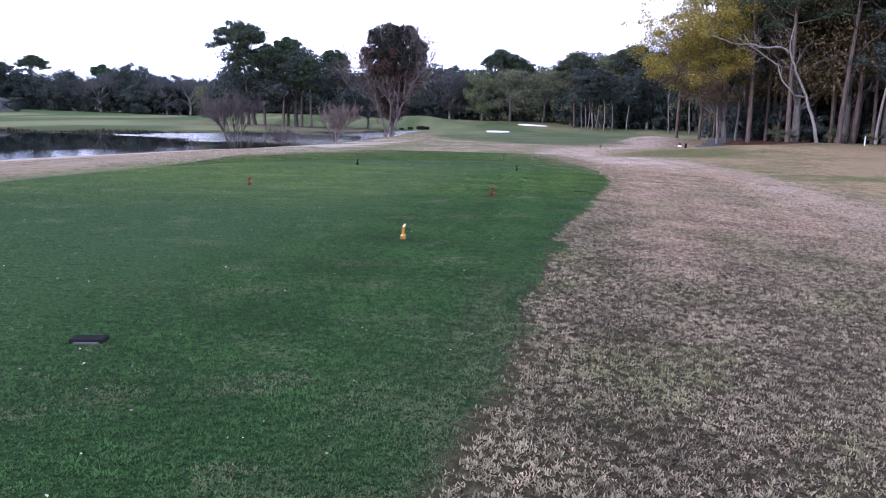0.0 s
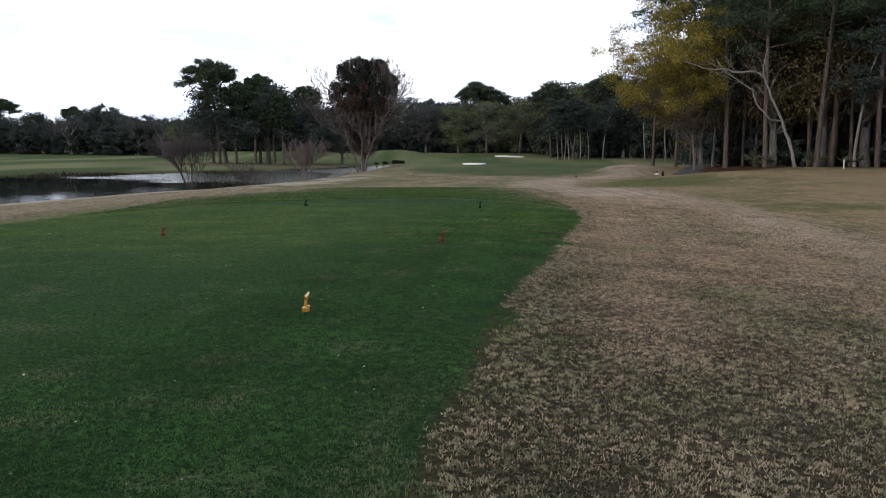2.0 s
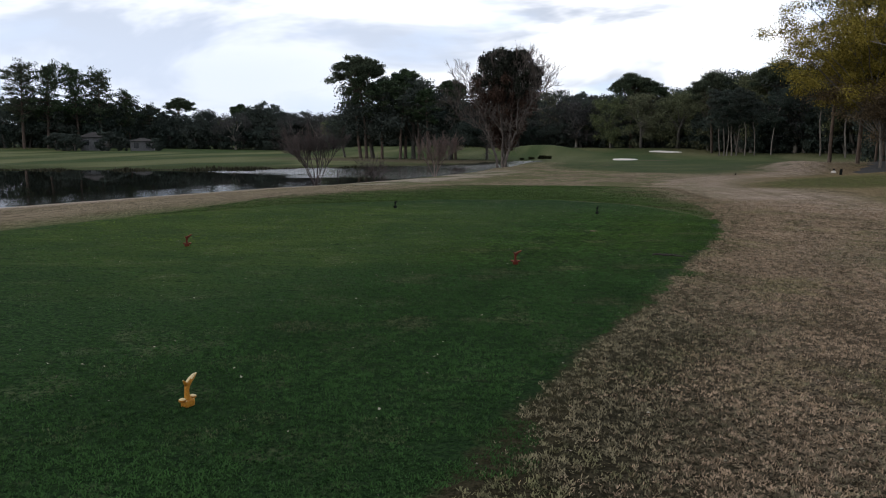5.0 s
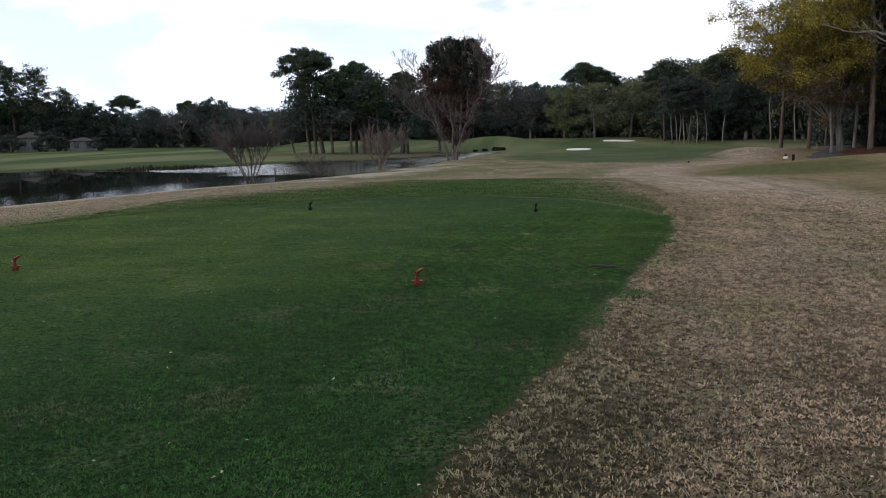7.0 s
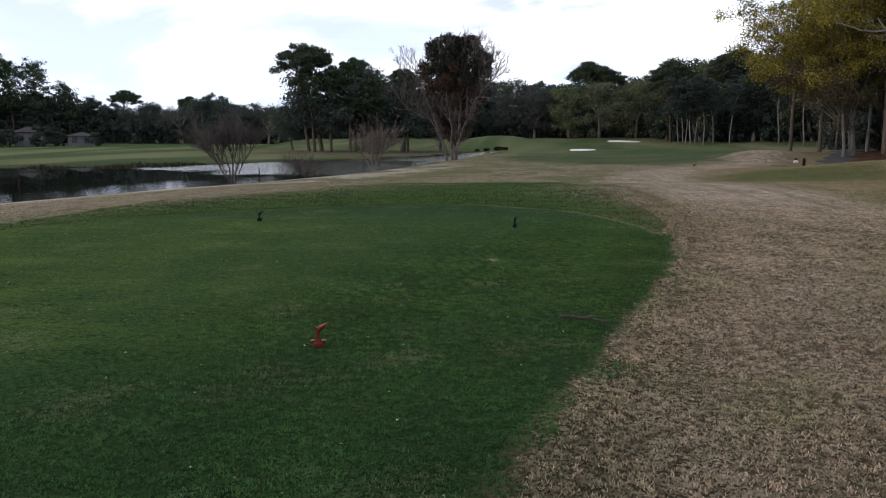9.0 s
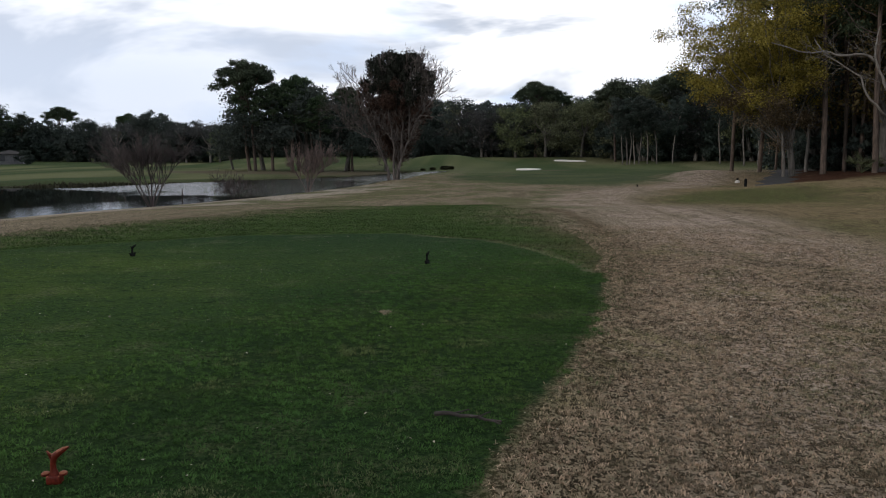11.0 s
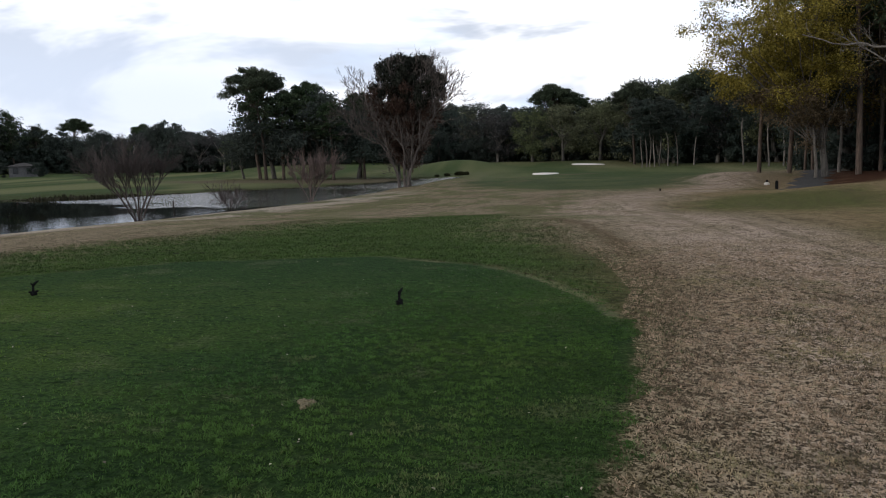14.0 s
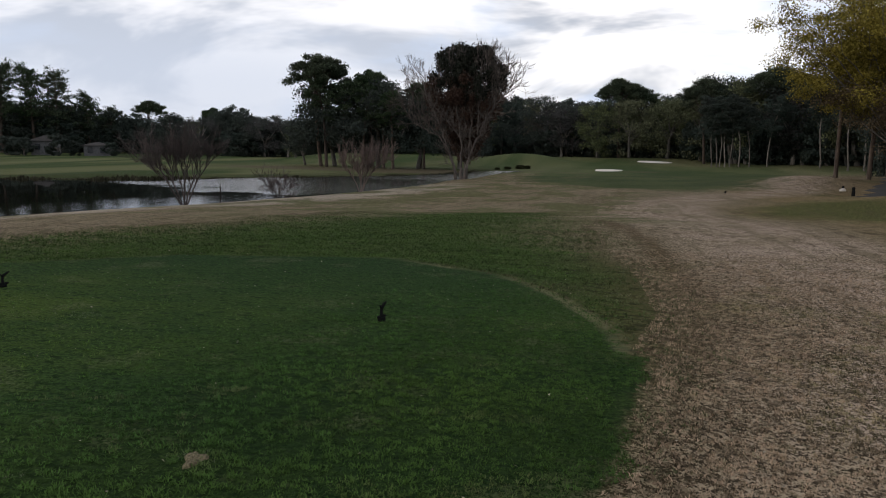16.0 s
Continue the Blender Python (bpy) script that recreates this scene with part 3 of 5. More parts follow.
def build_ground():
    gx = graded((-900, -150, 50), (-150, -60, 5), (-60, -24, 1.2), (-24, -11, 0.5), (-11, 12, 0.22), (12, 36, 0.8), (36, 90, 3), (90, 900, 60))
    gy = graded((-400, -20, 40), (-20, 0, 2), (0, 42, 0.22), (42, 90, 0.7), (90, 190, 1.6), (190, 260, 8), (260, 1500, 80))
    x, y = np.meshgrid(gx, gy)
    x, y = x.ravel(), y.ravel()
    z = height(x, y)
    nx, ny = len(gx), len(gy)
    i, j = np.meshgrid(np.arange(nx - 1), np.arange(ny - 1))
    a = (j * nx + i).ravel()
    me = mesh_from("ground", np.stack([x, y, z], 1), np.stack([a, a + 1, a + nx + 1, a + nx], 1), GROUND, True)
    pond = inside_distance(x, y, POND)
    track = line_distance(x, y, TRACK)
    cart = line_distance(x, y, CART_PATH)
    far = np.maximum(smooth(-x, 16, 30) * smooth(y, 60, 75), smooth(y, 100, 125) * 0.8)
    wander = 1.6 * waves(x, y, 5.0, 17)
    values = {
        "tee": inside_distance(x, y, TEE),
        "collar": inside_distance(x, y, COLLAR),
        "fairway": inside_distance(x, y, FAIRWAY),
        "track": (1 - smooth(track, 1.0, 3.0)) * (0.25 + 0.75 * smooth(y, 9, 19)) + 0.9 * bump(x, y, 17, 79, 5, 7)
        + 0.85 * smooth(pond, 0.3, 1.0) * (1 - smooth(pond, 4.0, 7.0)) * smooth(-x, 1.0, 6.0) * (1 - smooth(y, 62, 75)),
        "olive": smooth(x - 0.05 * y, 7.5, 10.5) * smooth(y, 12, 22) * (1 - smooth(y, 70, 90)),
        "field": far,
        "patch": np.clip(bump(x, y, 13.6, 47.0, 4.8, 6.0) + 0.6 * bump(x, y, 11.5, 31, 2.4, 3.6) + 0.4 * bump(x, y, 18, 38, 5, 4), 0, 1),
        "lush": smooth(y, 12, 18) * (1 - smooth(y, 25, 29)) * (1 - 0.6 * smooth(x, -2.5, 1.5)),
        "bank": (1 - smooth(pond, 2.5, 10.0)) * smooth(y - 0.3 * x, 60, 80) * smooth(-x, 8, 14),
        # where shade under the tee's blades is painted
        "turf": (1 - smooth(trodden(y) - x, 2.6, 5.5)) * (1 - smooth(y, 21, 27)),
        "meadow": np.maximum(smooth(y, 33, 42) * (1 - smooth(y, 72, 84)) * (1 - smooth(x, 5.0, 9.0)), smooth(y, 58, 70) * (1 - smooth(x, 3, 8))),
        "east": smooth(x, 0.5, 3.0),
        "firm": smooth(x, 0.5, 3.0) * (1 - smooth(y, 28, 35)),
        "shore": smooth(pond, 0.2, 0.9) * (1 - smooth(pond, 3.0, 6.5)) * smooth(-x, 2.0, 6.0) * (1 - smooth(y, 66, 80)),
        "blade_shade": np.clip((20 - y + wander) / 9, 0, 1) * (1 - 0.75 * smooth(x - trodden(y) + 0.5 * wander, 1.8, 4.6)) * (1 - smooth(x - trodden(y) + 0.5 * wander, 5.5, 8.0)) * smooth(y, 0.5, 3.4),
        "scuff": np.clip(sum(bump(x, y, sx, sy, 0.24, 0.20) for sx, sy in SCUFFS), 0, 1),
        "bare": np.clip(bump(x, y, -28, 113, 20, 8.5) + bump(x, y, 10.2, 125, 4, 1.6) + 0.8 * bump(x, y, -18, 118, 5, 7) + 0.7 * (bump(x, y, -4.5, 126, 2.5, 1.5) + bump(x, y, 0, 118, 2.5, 1.2) + bump(x, y, 3, 113, 2, 1)), 0, 1),
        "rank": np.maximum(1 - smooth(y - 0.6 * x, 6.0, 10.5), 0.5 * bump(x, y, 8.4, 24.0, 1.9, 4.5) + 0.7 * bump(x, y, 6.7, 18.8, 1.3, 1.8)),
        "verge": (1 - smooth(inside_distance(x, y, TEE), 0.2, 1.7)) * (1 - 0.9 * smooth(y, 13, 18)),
        "fringe": 0.75 * (1 - smooth(line_distance(x, y, FRINGE) + 0.12 * waves(x, y, 1.4, 39), 0.05, 0.42)),
        "mulch": np.maximum(smooth(x - 0.35 * (y - 74), 23.5, 25.5) * smooth(y, 63, 67),
                            smooth(x, 42, 46) * smooth(y, 60, 66)),
        "mud": 1 - smooth(np.abs(pond + 0.1), 0.25, 0.7),
    }
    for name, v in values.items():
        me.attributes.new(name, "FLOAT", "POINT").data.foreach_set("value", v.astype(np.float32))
    tagged(new("ground", me), "rolling golf course turf, green tee beside straw-coloured dormant grass", "ground", kind="structure")


build_ground()


def build_water():
    bm = bmesh.new()
    centre = POND.mean(axis=0)
    outline = POND + 1.2 * (POND - centre) / np.linalg.norm(POND - centre, axis=1)[:, None]
    ring = [bm.verts.new((px, py, WATER_LEVEL)) for px, py in outline]
    face = bm.faces.new(ring)
    bmesh.ops.triangulate(bm, faces=[face])
    bmesh.ops.recalc_face_normals(bm, faces=bm.faces)
    if bm.faces[:][0].normal.z < 0:
        bmesh.ops.reverse_faces(bm, faces=bm.faces[:])
    me = bpy.data.meshes.new("pond_water")
    bm.to_mesh(me)
    bm.free()
    me.materials.append(WATER)
    tagged(new("pond_water", me), "still dark pond water mirroring sky and trees", "water", kind="structure")


build_water()


def draped(name, outline, material_, lift, label, category, kind="structure"):
    """A sheet that follows the ground inside an outline."""
    lo, hi = outline.min(axis=0) - 0.5, outline.max(axis=0) + 0.5
    step = max(0.25, (hi - lo).max() / 40)
    gx, gy = np.arange(lo[0], hi[0], step), np.arange(lo[1], hi[1], step)
    x, y = np.meshgrid(gx, gy)
    d = inside_distance(x.ravel(), y.ravel(), outline)
    z = height(x.ravel(), y.ravel()) + np.where(d < 0, lift, -0.25)
    nx = len(gx)
    i, j = np.meshgrid(np.arange(nx - 1), np.arange(len(gy) - 1))
    a = (j * nx + i).ravel()
    quads = np.stack([a, a + 1, a + nx + 1, a + nx], 1)
    keep = (d[quads] < step).any(axis=1)
    me = mesh_from(name, np.stack([x.ravel(), y.ravel(), z], 1), quads[keep], material_, True)
    return tagged(new(name, me), label, category, kind=kind)


def oval(cx, cy, a, b, wobble, seed):
    t = np.arange(28) * 2 * np.pi / 28
    r = np.random.default_rng(seed)
    k = 1 + wobble * (np.sin(2 * t + r.uniform(0, 6)) + 0.6 * np.sin(3 * t + r.uniform(0, 6)))
    return np.stack([cx + a * k * np.cos(t), cy + b * k * np.sin(t)], 1)


for seed, (bx, by, ba, bb) in enumerate([(5.7, 130.5, 2.1, 3.6), (15.0, 168.0, 3.2, 2.4)]):
    draped("bunker", oval(bx, by, ba, bb, 0.09, seed), SAND, 0.10, "pale sand bunker let into the fairway", "bunker")


def band(line, half):
    d = np.gradient(line, axis=0)
    d /= np.linalg.norm(d, axis=1)[:, None]
    side = np.stack([-d[:, 1], d[:, 0]], 1) * half
    return np.concatenate([line + side, (line - side)[::-1]])


draped("cart_path", band(CART_PATH, 1.5), ASPHALT, 0.03, "dark asphalt cart path edged by pine straw", "path")


# ---------------------------------------------------------------- trees
def thing(name, label, category, group=""):
    return tagged(new(name), label, category, group)


def build_oak(seed, tall, wide, leaf, bark_, name, label, leaf_size=0.34, density=1.0, low=0.22):
    """A broad evergreen: short trunk, forking limbs, a ragged crown of clumps."""
    rng = np.random.default_rng(seed)
    tree = thing(name, label, "tree")
    wood, centres, radii, count = Wood(), [], [], []
    r0 = 0.022 * tall + 0.06
    stem, d = limb(rng, (0, 0, -0.2), (rng.normal(0, 0.08), rng.normal(0, 0.08), 1), tall * 0.45, 0.07, 0.05)
    wood.tube(stem, np.linspace(r0 * 1.15, r0 * 0.65, len(stem)), 8)
    for k in range(9):
        a = k * 2.4 + rng.uniform(-0.4, 0.4)
        out = rng.uniform(0.35, 1.0)
        start = stem[rng.integers(3, len(stem))]
        pts, d = limb(rng, start, (math.cos(a) * out, math.sin(a) * out, rng.uniform(0.4, 1.1)), tall * rng.uniform(0.28, 0.48), 0.16, 0.03)
        wood.tube(pts, np.linspace(r0 * 0.5, r0 * 0.12, len(pts)), 5)
    n = int(44 * density)
    for k in range(n):
        a, q = rng.uniform(0, 2 * math.pi), math.sqrt(rng.random())
        h = rng.uniform(low, 0.97)
        profile = math.sqrt(max(0.06, 1 - ((h - 0.52) / 0.52) ** 2))
        rad = wide * profile * q
        centres.append((rad * math.cos(a), rad * math.sin(a), tall * h))
        s = tall * rng.uniform(0.065, 0.135)
        radii.append((s * 1.15, s * 1.15, s * 0.8))
        count.append(int(130 * (s / (0.11 * tall)) ** 2))
    part("trunk", wood.mesh("trunk", bark_), tree)
    part("crown", mesh_from("crown", *leaf_cloud(rng, centres, radii, count, leaf_size), leaf), tree)
    return tree


def build_pine(seed, tall, wide, bare, name, label, leaf_size=0.40, clumps=24, stub=True, trunk_r=None, crown_leaf=None, bark_=None, bend=0.02):
    """A tall pine: straight bare trunk, whorled limbs and flat plates of needles near the top."""
    rng = np.random.default_rng(seed)
    tree = thing(name, label, "tree")
    wood, centres, radii, count = Wood(), [], [], []
    r0 = trunk_r or 0.014 * tall + 0.06
    stem, d = limb(rng, (0, 0, -0.3), (rng.normal(0, 0.03), rng.normal(0, 0.03), 1), tall * 0.97, bend, 0.02, 10)
    wood.tube(stem, np.linspace(r0 * 1.1, r0 * 0.25, len(stem)), 9)
    for k in range(clumps):
        h = bare + (0.98 - bare) * (k + rng.random()) / clumps
        f = h * (len(stem) - 1)
        i = min(int(f), len(stem) - 2)
        start = stem[i] + (stem[i + 1] - stem[i]) * (f - i)
        a = k * 2.4 + rng.uniform(-0.5, 0.5)
        reach = wide * (1.0 - 0.75 * max(0.0, (h - 0.75) / 0.25)) * rng.uniform(0.35, 1.1)
        pts, d = limb(rng, start, (math.cos(a), math.sin(a), rng.uniform(0.0, 0.5)), reach, 0.14, 0.06, 5)
        wood.tube(pts, np.linspace(r0 * 0.32, r0 * 0.08, len(pts)), 4)
        for q in (0.55, 0.8, 1.0):
            if rng.random() < 0.85:
                at = pts[int(q * (len(pts) - 1))] + rng.normal(0, 0.25, 3)
                s = tall * rng.uniform(0.035, 0.062)
                centres.append(at)
                radii.append((s * 1.3, s * 1.3, s * 0.6))
                count.append(int(rng.uniform(45, 75) * (0.42 / leaf_size) ** 1.8))
    if stub:
        for k in range(6):
            h = rng.uniform(0.3, bare)
            start = stem[int(h * (len(stem) - 1))]
            a = rng.uniform(0, 6.28)
            pts, d = limb(rng, start, (math.cos(a), math.sin(a), rng.uniform(-0.2, 0.3)), rng.uniform(0.5, 1.6), 0.15, 0.0, 3)
            wood.tube(pts, np.linspace(r0 * 0.16, 0.01, len(pts)), 4)
    part("trunk", wood.mesh("trunk", bark_ or BARK_PINE), tree)
    part("crown", mesh_from("crown", *leaf_cloud(rng, centres, radii, count, leaf_size, 0.2, 0.30), crown_leaf or LEAF_PINE), tree)
    return tree


def build_umbrella(seed, tall, wide, deep):
    """An old pine: long trunk, spreading limbs and a domed crown of separate needle pads with sky between."""
    rng = np.random.default_rng(seed)
    tree = thing("pine_tree", "old pine with a rounded umbrella crown", "tree")
    wood, centres, radii, count = Wood(), [], [], []
    r0 = 0.013 * tall + 0.05
    stem, d = limb(rng, (0, 0, -0.3), (rng.normal(0, 0.03), rng.normal(0, 0.03), 1), tall - deep * 0.5, 0.03, 0.02, 9)
    wood.tube(stem, np.linspace(r0 * 1.1, r0 * 0.45, len(stem)), 9)
    pads = 46
    for k in range(pads):
        a, q = k * 2.4 + rng.uniform(-0.3, 0.3), math.sqrt((k + 0.4) / pads)
        dome = math.sqrt(max(0.0, 1 - 0.94 * q * q))
        goal = np.array([wide * q * math.cos(a), wide * q * math.sin(a), tall - deep * 0.96 + deep * 0.86 * dome * (rng.uniform(0.86, 1.0) if k % 3 else rng.uniform(0.45, 0.8))])
        start = stem[rng.integers(len(stem) - 4, len(stem))]
        pts, d = limb(rng, start, goal - start, np.linalg.norm(goal - start), 0.08, 0.0, 6)
        wood.tube(pts, np.linspace(r0 * 0.34, r0 * 0.07, len(pts)), 5)
        for _ in range(3):
            s = wide * rng.uniform(0.13, 0.21)
            centres.append(pts[-1] + rng.normal(0, 0.11 * wide, 3) * np.array([1, 1, 0.4]))
            radii.append((s * 1.2, s * 1.2, s * 0.75))
            count.append(int(150 * s * s / 0.4))
    for k in range(5):
        start = stem[rng.integers(3, len(stem) - 3)]
        a = rng.uniform(0, 6.28)
        pts, d = limb(rng, start, (math.cos(a), math.sin(a), 0.2), rng.uniform(1.0, 2.4), 0.12, 0.02, 4)
        wood.tube(pts, np.linspace(r0 * 0.2, 0.02, len(pts)), 4)
    part("trunk", wood.mesh("trunk", BARK_PINE), tree)
    part("crown", mesh_from("crown", *leaf_cloud(rng, centres, radii, count, 0.27, 0.15, 0.45), LEAF_PINE), tree)
    return tree


def spread_twigs(rng, wood, root, way, length, radius, level, bend, rise, split, spread, thin, start=0.35):
    pts, d = limb(rng, root, way, length, bend, rise, 5 if level > 1 else 3)
    sides = 7 if radius > 0.08 else 5 if radius > 0.03 else 3
    tip = max(thin, radius * 0.55)
    wood.tube(pts, np.linspace(radius, tip, len(pts)), sides)
    if level == 0:
        return
    for k in range(split + (rng.random() < 0.5)):
        f = rng.uniform(start, 1.0)
        i = min(int(f * (len(pts) - 1)), len(pts) - 1)
        turn = rng.normal(0, spread, 3)
        way2 = (pts[i] - pts[max(i - 1, 0)] if i else d)
        way2 = way2 / (np.linalg.norm(way2) + 1e-9) + turn
        spread_twigs(rng, wood, pts[i], way2, length * rng.uniform(0.55, 0.82), max(thin, radius * rng.uniform(0.45, 0.62)), level - 1,
                     bend, rise, split, spread, thin, 0.35)


def build_bare(seed, stems, length, radius, levels, lean, name, label, bark_, split=3, spread=0.42, thin=0.012, bend=0.10, rise=0.05, category="tree", start=0.35):
    """A leafless multi-stemmed tree or shrub."""
    rng = np.random.default_rng(seed)
    tree = thing(name, label, category)
    for k in range(stems):
        wood = Wood()
        a = k * 2 * math.pi / stems + rng.uniform(-0.4, 0.4)
        out = lean * rng.uniform(0.5, 1.2)
        spread_twigs(rng, wood, (0.12 * math.cos(a) * min(1, radius * 8), 0.12 * math.sin(a) * min(1, radius * 8), -0.15),
                     (math.cos(a) * out, math.sin(a) * out, 1), length * rng.uniform(0.85, 1.1), radius * rng.uniform(0.75, 1.1), levels,
                     bend, rise, split, spread, thin, start)
        part("stem", wood.mesh("stem", bark_), tree)
    return tree


def build_cedar(seed):
    """A dark evergreen top over a deep skirt of red-brown winter foliage, open underneath."""
    rng = np.random.default_rng(seed)
    tree = thing("cedar_tree", "dark evergreen with a red-brown skirt behind the bare tree", "tree")
    wood = Wood()
    crowns = {"top": ([], [], []), "skirt": ([], [], [])}
    stem, d = limb(rng, (0, 0, -0.3), (0, 0, 1), 11.5, 0.02, 0.02, 8)
    wood.tube(stem, np.linspace(0.24, 0.05, len(stem)), 8)
    for k in range(700):
        h = rng.uniform(2.0, 12.3)
        reach = 3.9 * min(1.0, 0.18 + (h - 2.0) / 6.4) * math.sqrt(max(0.03, 1 - max(0.0, (h - 9.2) / 3.5) ** 2))
        a, q = rng.uniform(0, 6.28), math.sqrt(rng.random())
        at_ = np.array([reach * q * math.cos(a), reach * q * math.sin(a), h])
        s = rng.uniform(0.26, 0.60)
        c, r, n = crowns["top" if h > 8.6 + 0.9 * math.sin(2 * a) + rng.normal(0, 0.6) else "skirt"]
        c.append(at_)
        r.append((s, s, s * 1.15))
        n.append(int(580 * s * s * min(1.0, 0.12 + (h - 2.0) / 6.4)))
        if k % 5 == 0:
            root = np.array([0, 0, max(1.5, h - 1.8)])
            pts, d = limb(rng, root, at_ - root, np.linalg.norm(at_ - root), 0.06, 0.0, 4)
            wood.tube(pts, np.linspace(0.06, 0.015, len(pts)), 4)
    part("trunk", wood.mesh("trunk", BARK_OAK), tree)
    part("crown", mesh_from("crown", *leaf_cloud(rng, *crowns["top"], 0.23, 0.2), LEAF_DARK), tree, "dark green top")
    part("crown", mesh_from("crown", *leaf_cloud(rng, *crowns["skirt"], 0.20, 0.2), LEAF_CEDAR), tree, "red-brown lower foliage")
    return tree


def at(x, y, turn=0.0, size=1.0, tall=1.0, sink=0.0):
    return pose(x, y, ground_z(x, y) - sink, 0, 0, turn) @ Matrix.Diagonal((size, size, size * tall, 1))


def plant(proto, places, group=""):
    """Move the prototype to the first place and copies of it to the others."""
    if group:
        tagged(proto, group=group)
    first, *others = places
    for p in others:
        copy_thing(proto, at(*p))
    proto.matrix_basis = at(*first)


def scatter(seed, count, spot):
    """Places with a random turn and size; spot(rng, k) gives x, y and a size, k running evenly from 0 to 1."""
    rng = np.random.default_rng(seed)
    out = []
    for i in range(count):
        x, y, s = spot(rng, (i + rng.random()) / count)
        out.append((x, y, rng.uniform(0, 360), s * rng.uniform(0.88, 1.14), rng.uniform(0.9, 1.12)))
    return out


def along(line, jitter, back, size):
    line = np.array(line, float)
    seg = np.hypot(*np.diff(line, axis=0).T)
    cum = np.concatenate([[0], np.cumsum(seg)])

    def spot(rng, k):
        d = k * cum[-1]
        return (np.interp(d, cum, line[:, 0]) + rng.normal(0, jitter), np.interp(d, cum, line[:, 1]) + rng.uniform(0, back), size)
    return spot


# far woods behind the fairway and the field
oaks = [
    (build_oak(1, 12, 5.2, LEAF_OAK, BARK_OAK, "oak_tree", "dark evergreen live oak in the far woods"), 1.0),
    (build_oak(2, 12, 4.6, LEAF_OAK, BARK_OAK, "oak_tree", "dark evergreen live oak in the far woods"), 1.0),
    (build_oak(3, 12, 4.8, LEAF_OLIVE, BARK_OAK, "oak_tree", "olive-green oak at the edge of the woods"), 1.0),
    (build_oak(4, 11, 4.2, LEAF_GREY, BARK_PALE, "bare_tree", "grey leafless tree hung with moss in the far woods", 0.30, 0.8), 1.0),
]
WEST_EDGE = [(-190, 150), (-130, 168), (-98, 172), (-60, 176), (-30, 186), (-8, 192)]
NORTH_EDGE = [(-12, 190), (4, 189), (20, 184), (27, 172)]
EAST_EDGE = [(27, 170), (33, 158), (42, 148), (48, 140), (52, 124)]
for k, (tree, size) in enumerate(oaks):
    spots = scatter(20 + k, 26 if k != 2 else 6, along(WEST_EDGE, 3, 16, 0.70))
    spots += scatter(30 + k, 9, along(NORTH_EDGE, 2, 14, 0.95))
    spots += scatter(40 + k, 10 if k != 3 else 2, along(EAST_EDGE, 1.5, 14, 1.16))
    plant(tree, spots, "far woods")
# dense thicket that closes the woods behind and below the crowns
plant(build_oak(21, 7, 4.6, LEAF_OAK, BARK_OAK, "thicket_tree", "dense dark thicket under the far woods", 0.5, 1.0, 0.02),
      scatter(60, 60, along(WEST_EDGE, 2, 8, 0.76)) + scatter(61, 26, along(NORTH_EDGE, 2, 9, 0.9)) + scatter(62, 26, along(EAST_EDGE, 2, 10, 0.95)) + [(-57, 178, 0, 0.9), (-52, 180, 90, 0.95), (-61, 181, 30, 0.9), (-47, 182, 200, 0.9), (-69, 177, 40, 1.0), (-73, 179, 140, 1.0), (-66, 180, 260, 1.0), (-77, 178, 80, 0.95)], "far woods")
plant(build_oak(22, 12, 5.4, LEAF_OAK, BARK_OAK, "oak_tree", "dark oak deep in the far woods", 0.55, 1.4, 0.08),
      scatter(63, 30, lambda r, k: (r.uniform(-210, -20), r.uniform(186, 205), 0.72)) + scatter(67, 18, lambda r, k: (-88 + 66 * k, r.uniform(181, 192), 0.80)) + scatter(64, 14, lambda r, k: (r.uniform(-20, 40), r.uniform(198, 214), 1.1))
      + [(-122, 168, 0, 1.0), (-117, 170, 80, 0.98), (-112, 172, 160, 0.95), (-107, 174, 240, 0.85), (-127, 165, 30, 1.02), (-102, 176, 120, 0.78), (-132, 163, 200, 1.02), (-137, 161, 310, 1.0), (-114.5, 168.5, 20, 0.9), (-124.5, 164, 100, 0.92)] + scatter(65, 12, lambda r, k: (r.uniform(34, 75), r.uniform(160, 185), 1.2)) + scatter(66, 10, lambda r, k: (r.uniform(54, 75), r.uniform(110, 160), 1.2)), "far woods")
plant(build_oak(5, 12, 5.0, LEAF_OLIVE, BARK_OAK, "oak_tree", "lighter olive-green oak in front of dark woods", 0.34, 1.3, 0.05),
      [(10.5, 179, 20, 1.0), (18, 177.5, 130, 1.0), (4, 181.5, 250, 0.95), (24, 174, 60, 1.05), (-52, 152, 40, 0.5)], "far woods")
plant(build_umbrella(6, 17, 4.4, 5.8),
      [(8.5, 186, 0, 1.02), (-123, 215, 80, 0.86, 1.0), (-103.5, 215, 200, 0.66, 1.14), (13, 190, 130, 0.92), (24, 168, 40, 0.95), (34, 158, 200, 1.0), (45, 150, 10, 1.0)],
      "far woods")
plant(build_oak(27, 12, 5.0, LEAF_GREY, BARK_PALE, "bare_tree", "grey moss-hung tree above the far woods", 0.28, 0.9),
      [(-64, 176, 0, 0.80), (-59, 179, 80, 0.82), (-69, 175, 150, 0.76), (-53, 181, 200, 0.8), (-84, 174, 290, 0.76), (-46, 182, 30, 0.84), (-9, 193, 60, 1.0), (-3, 192, 140, 1.05)], "far woods")
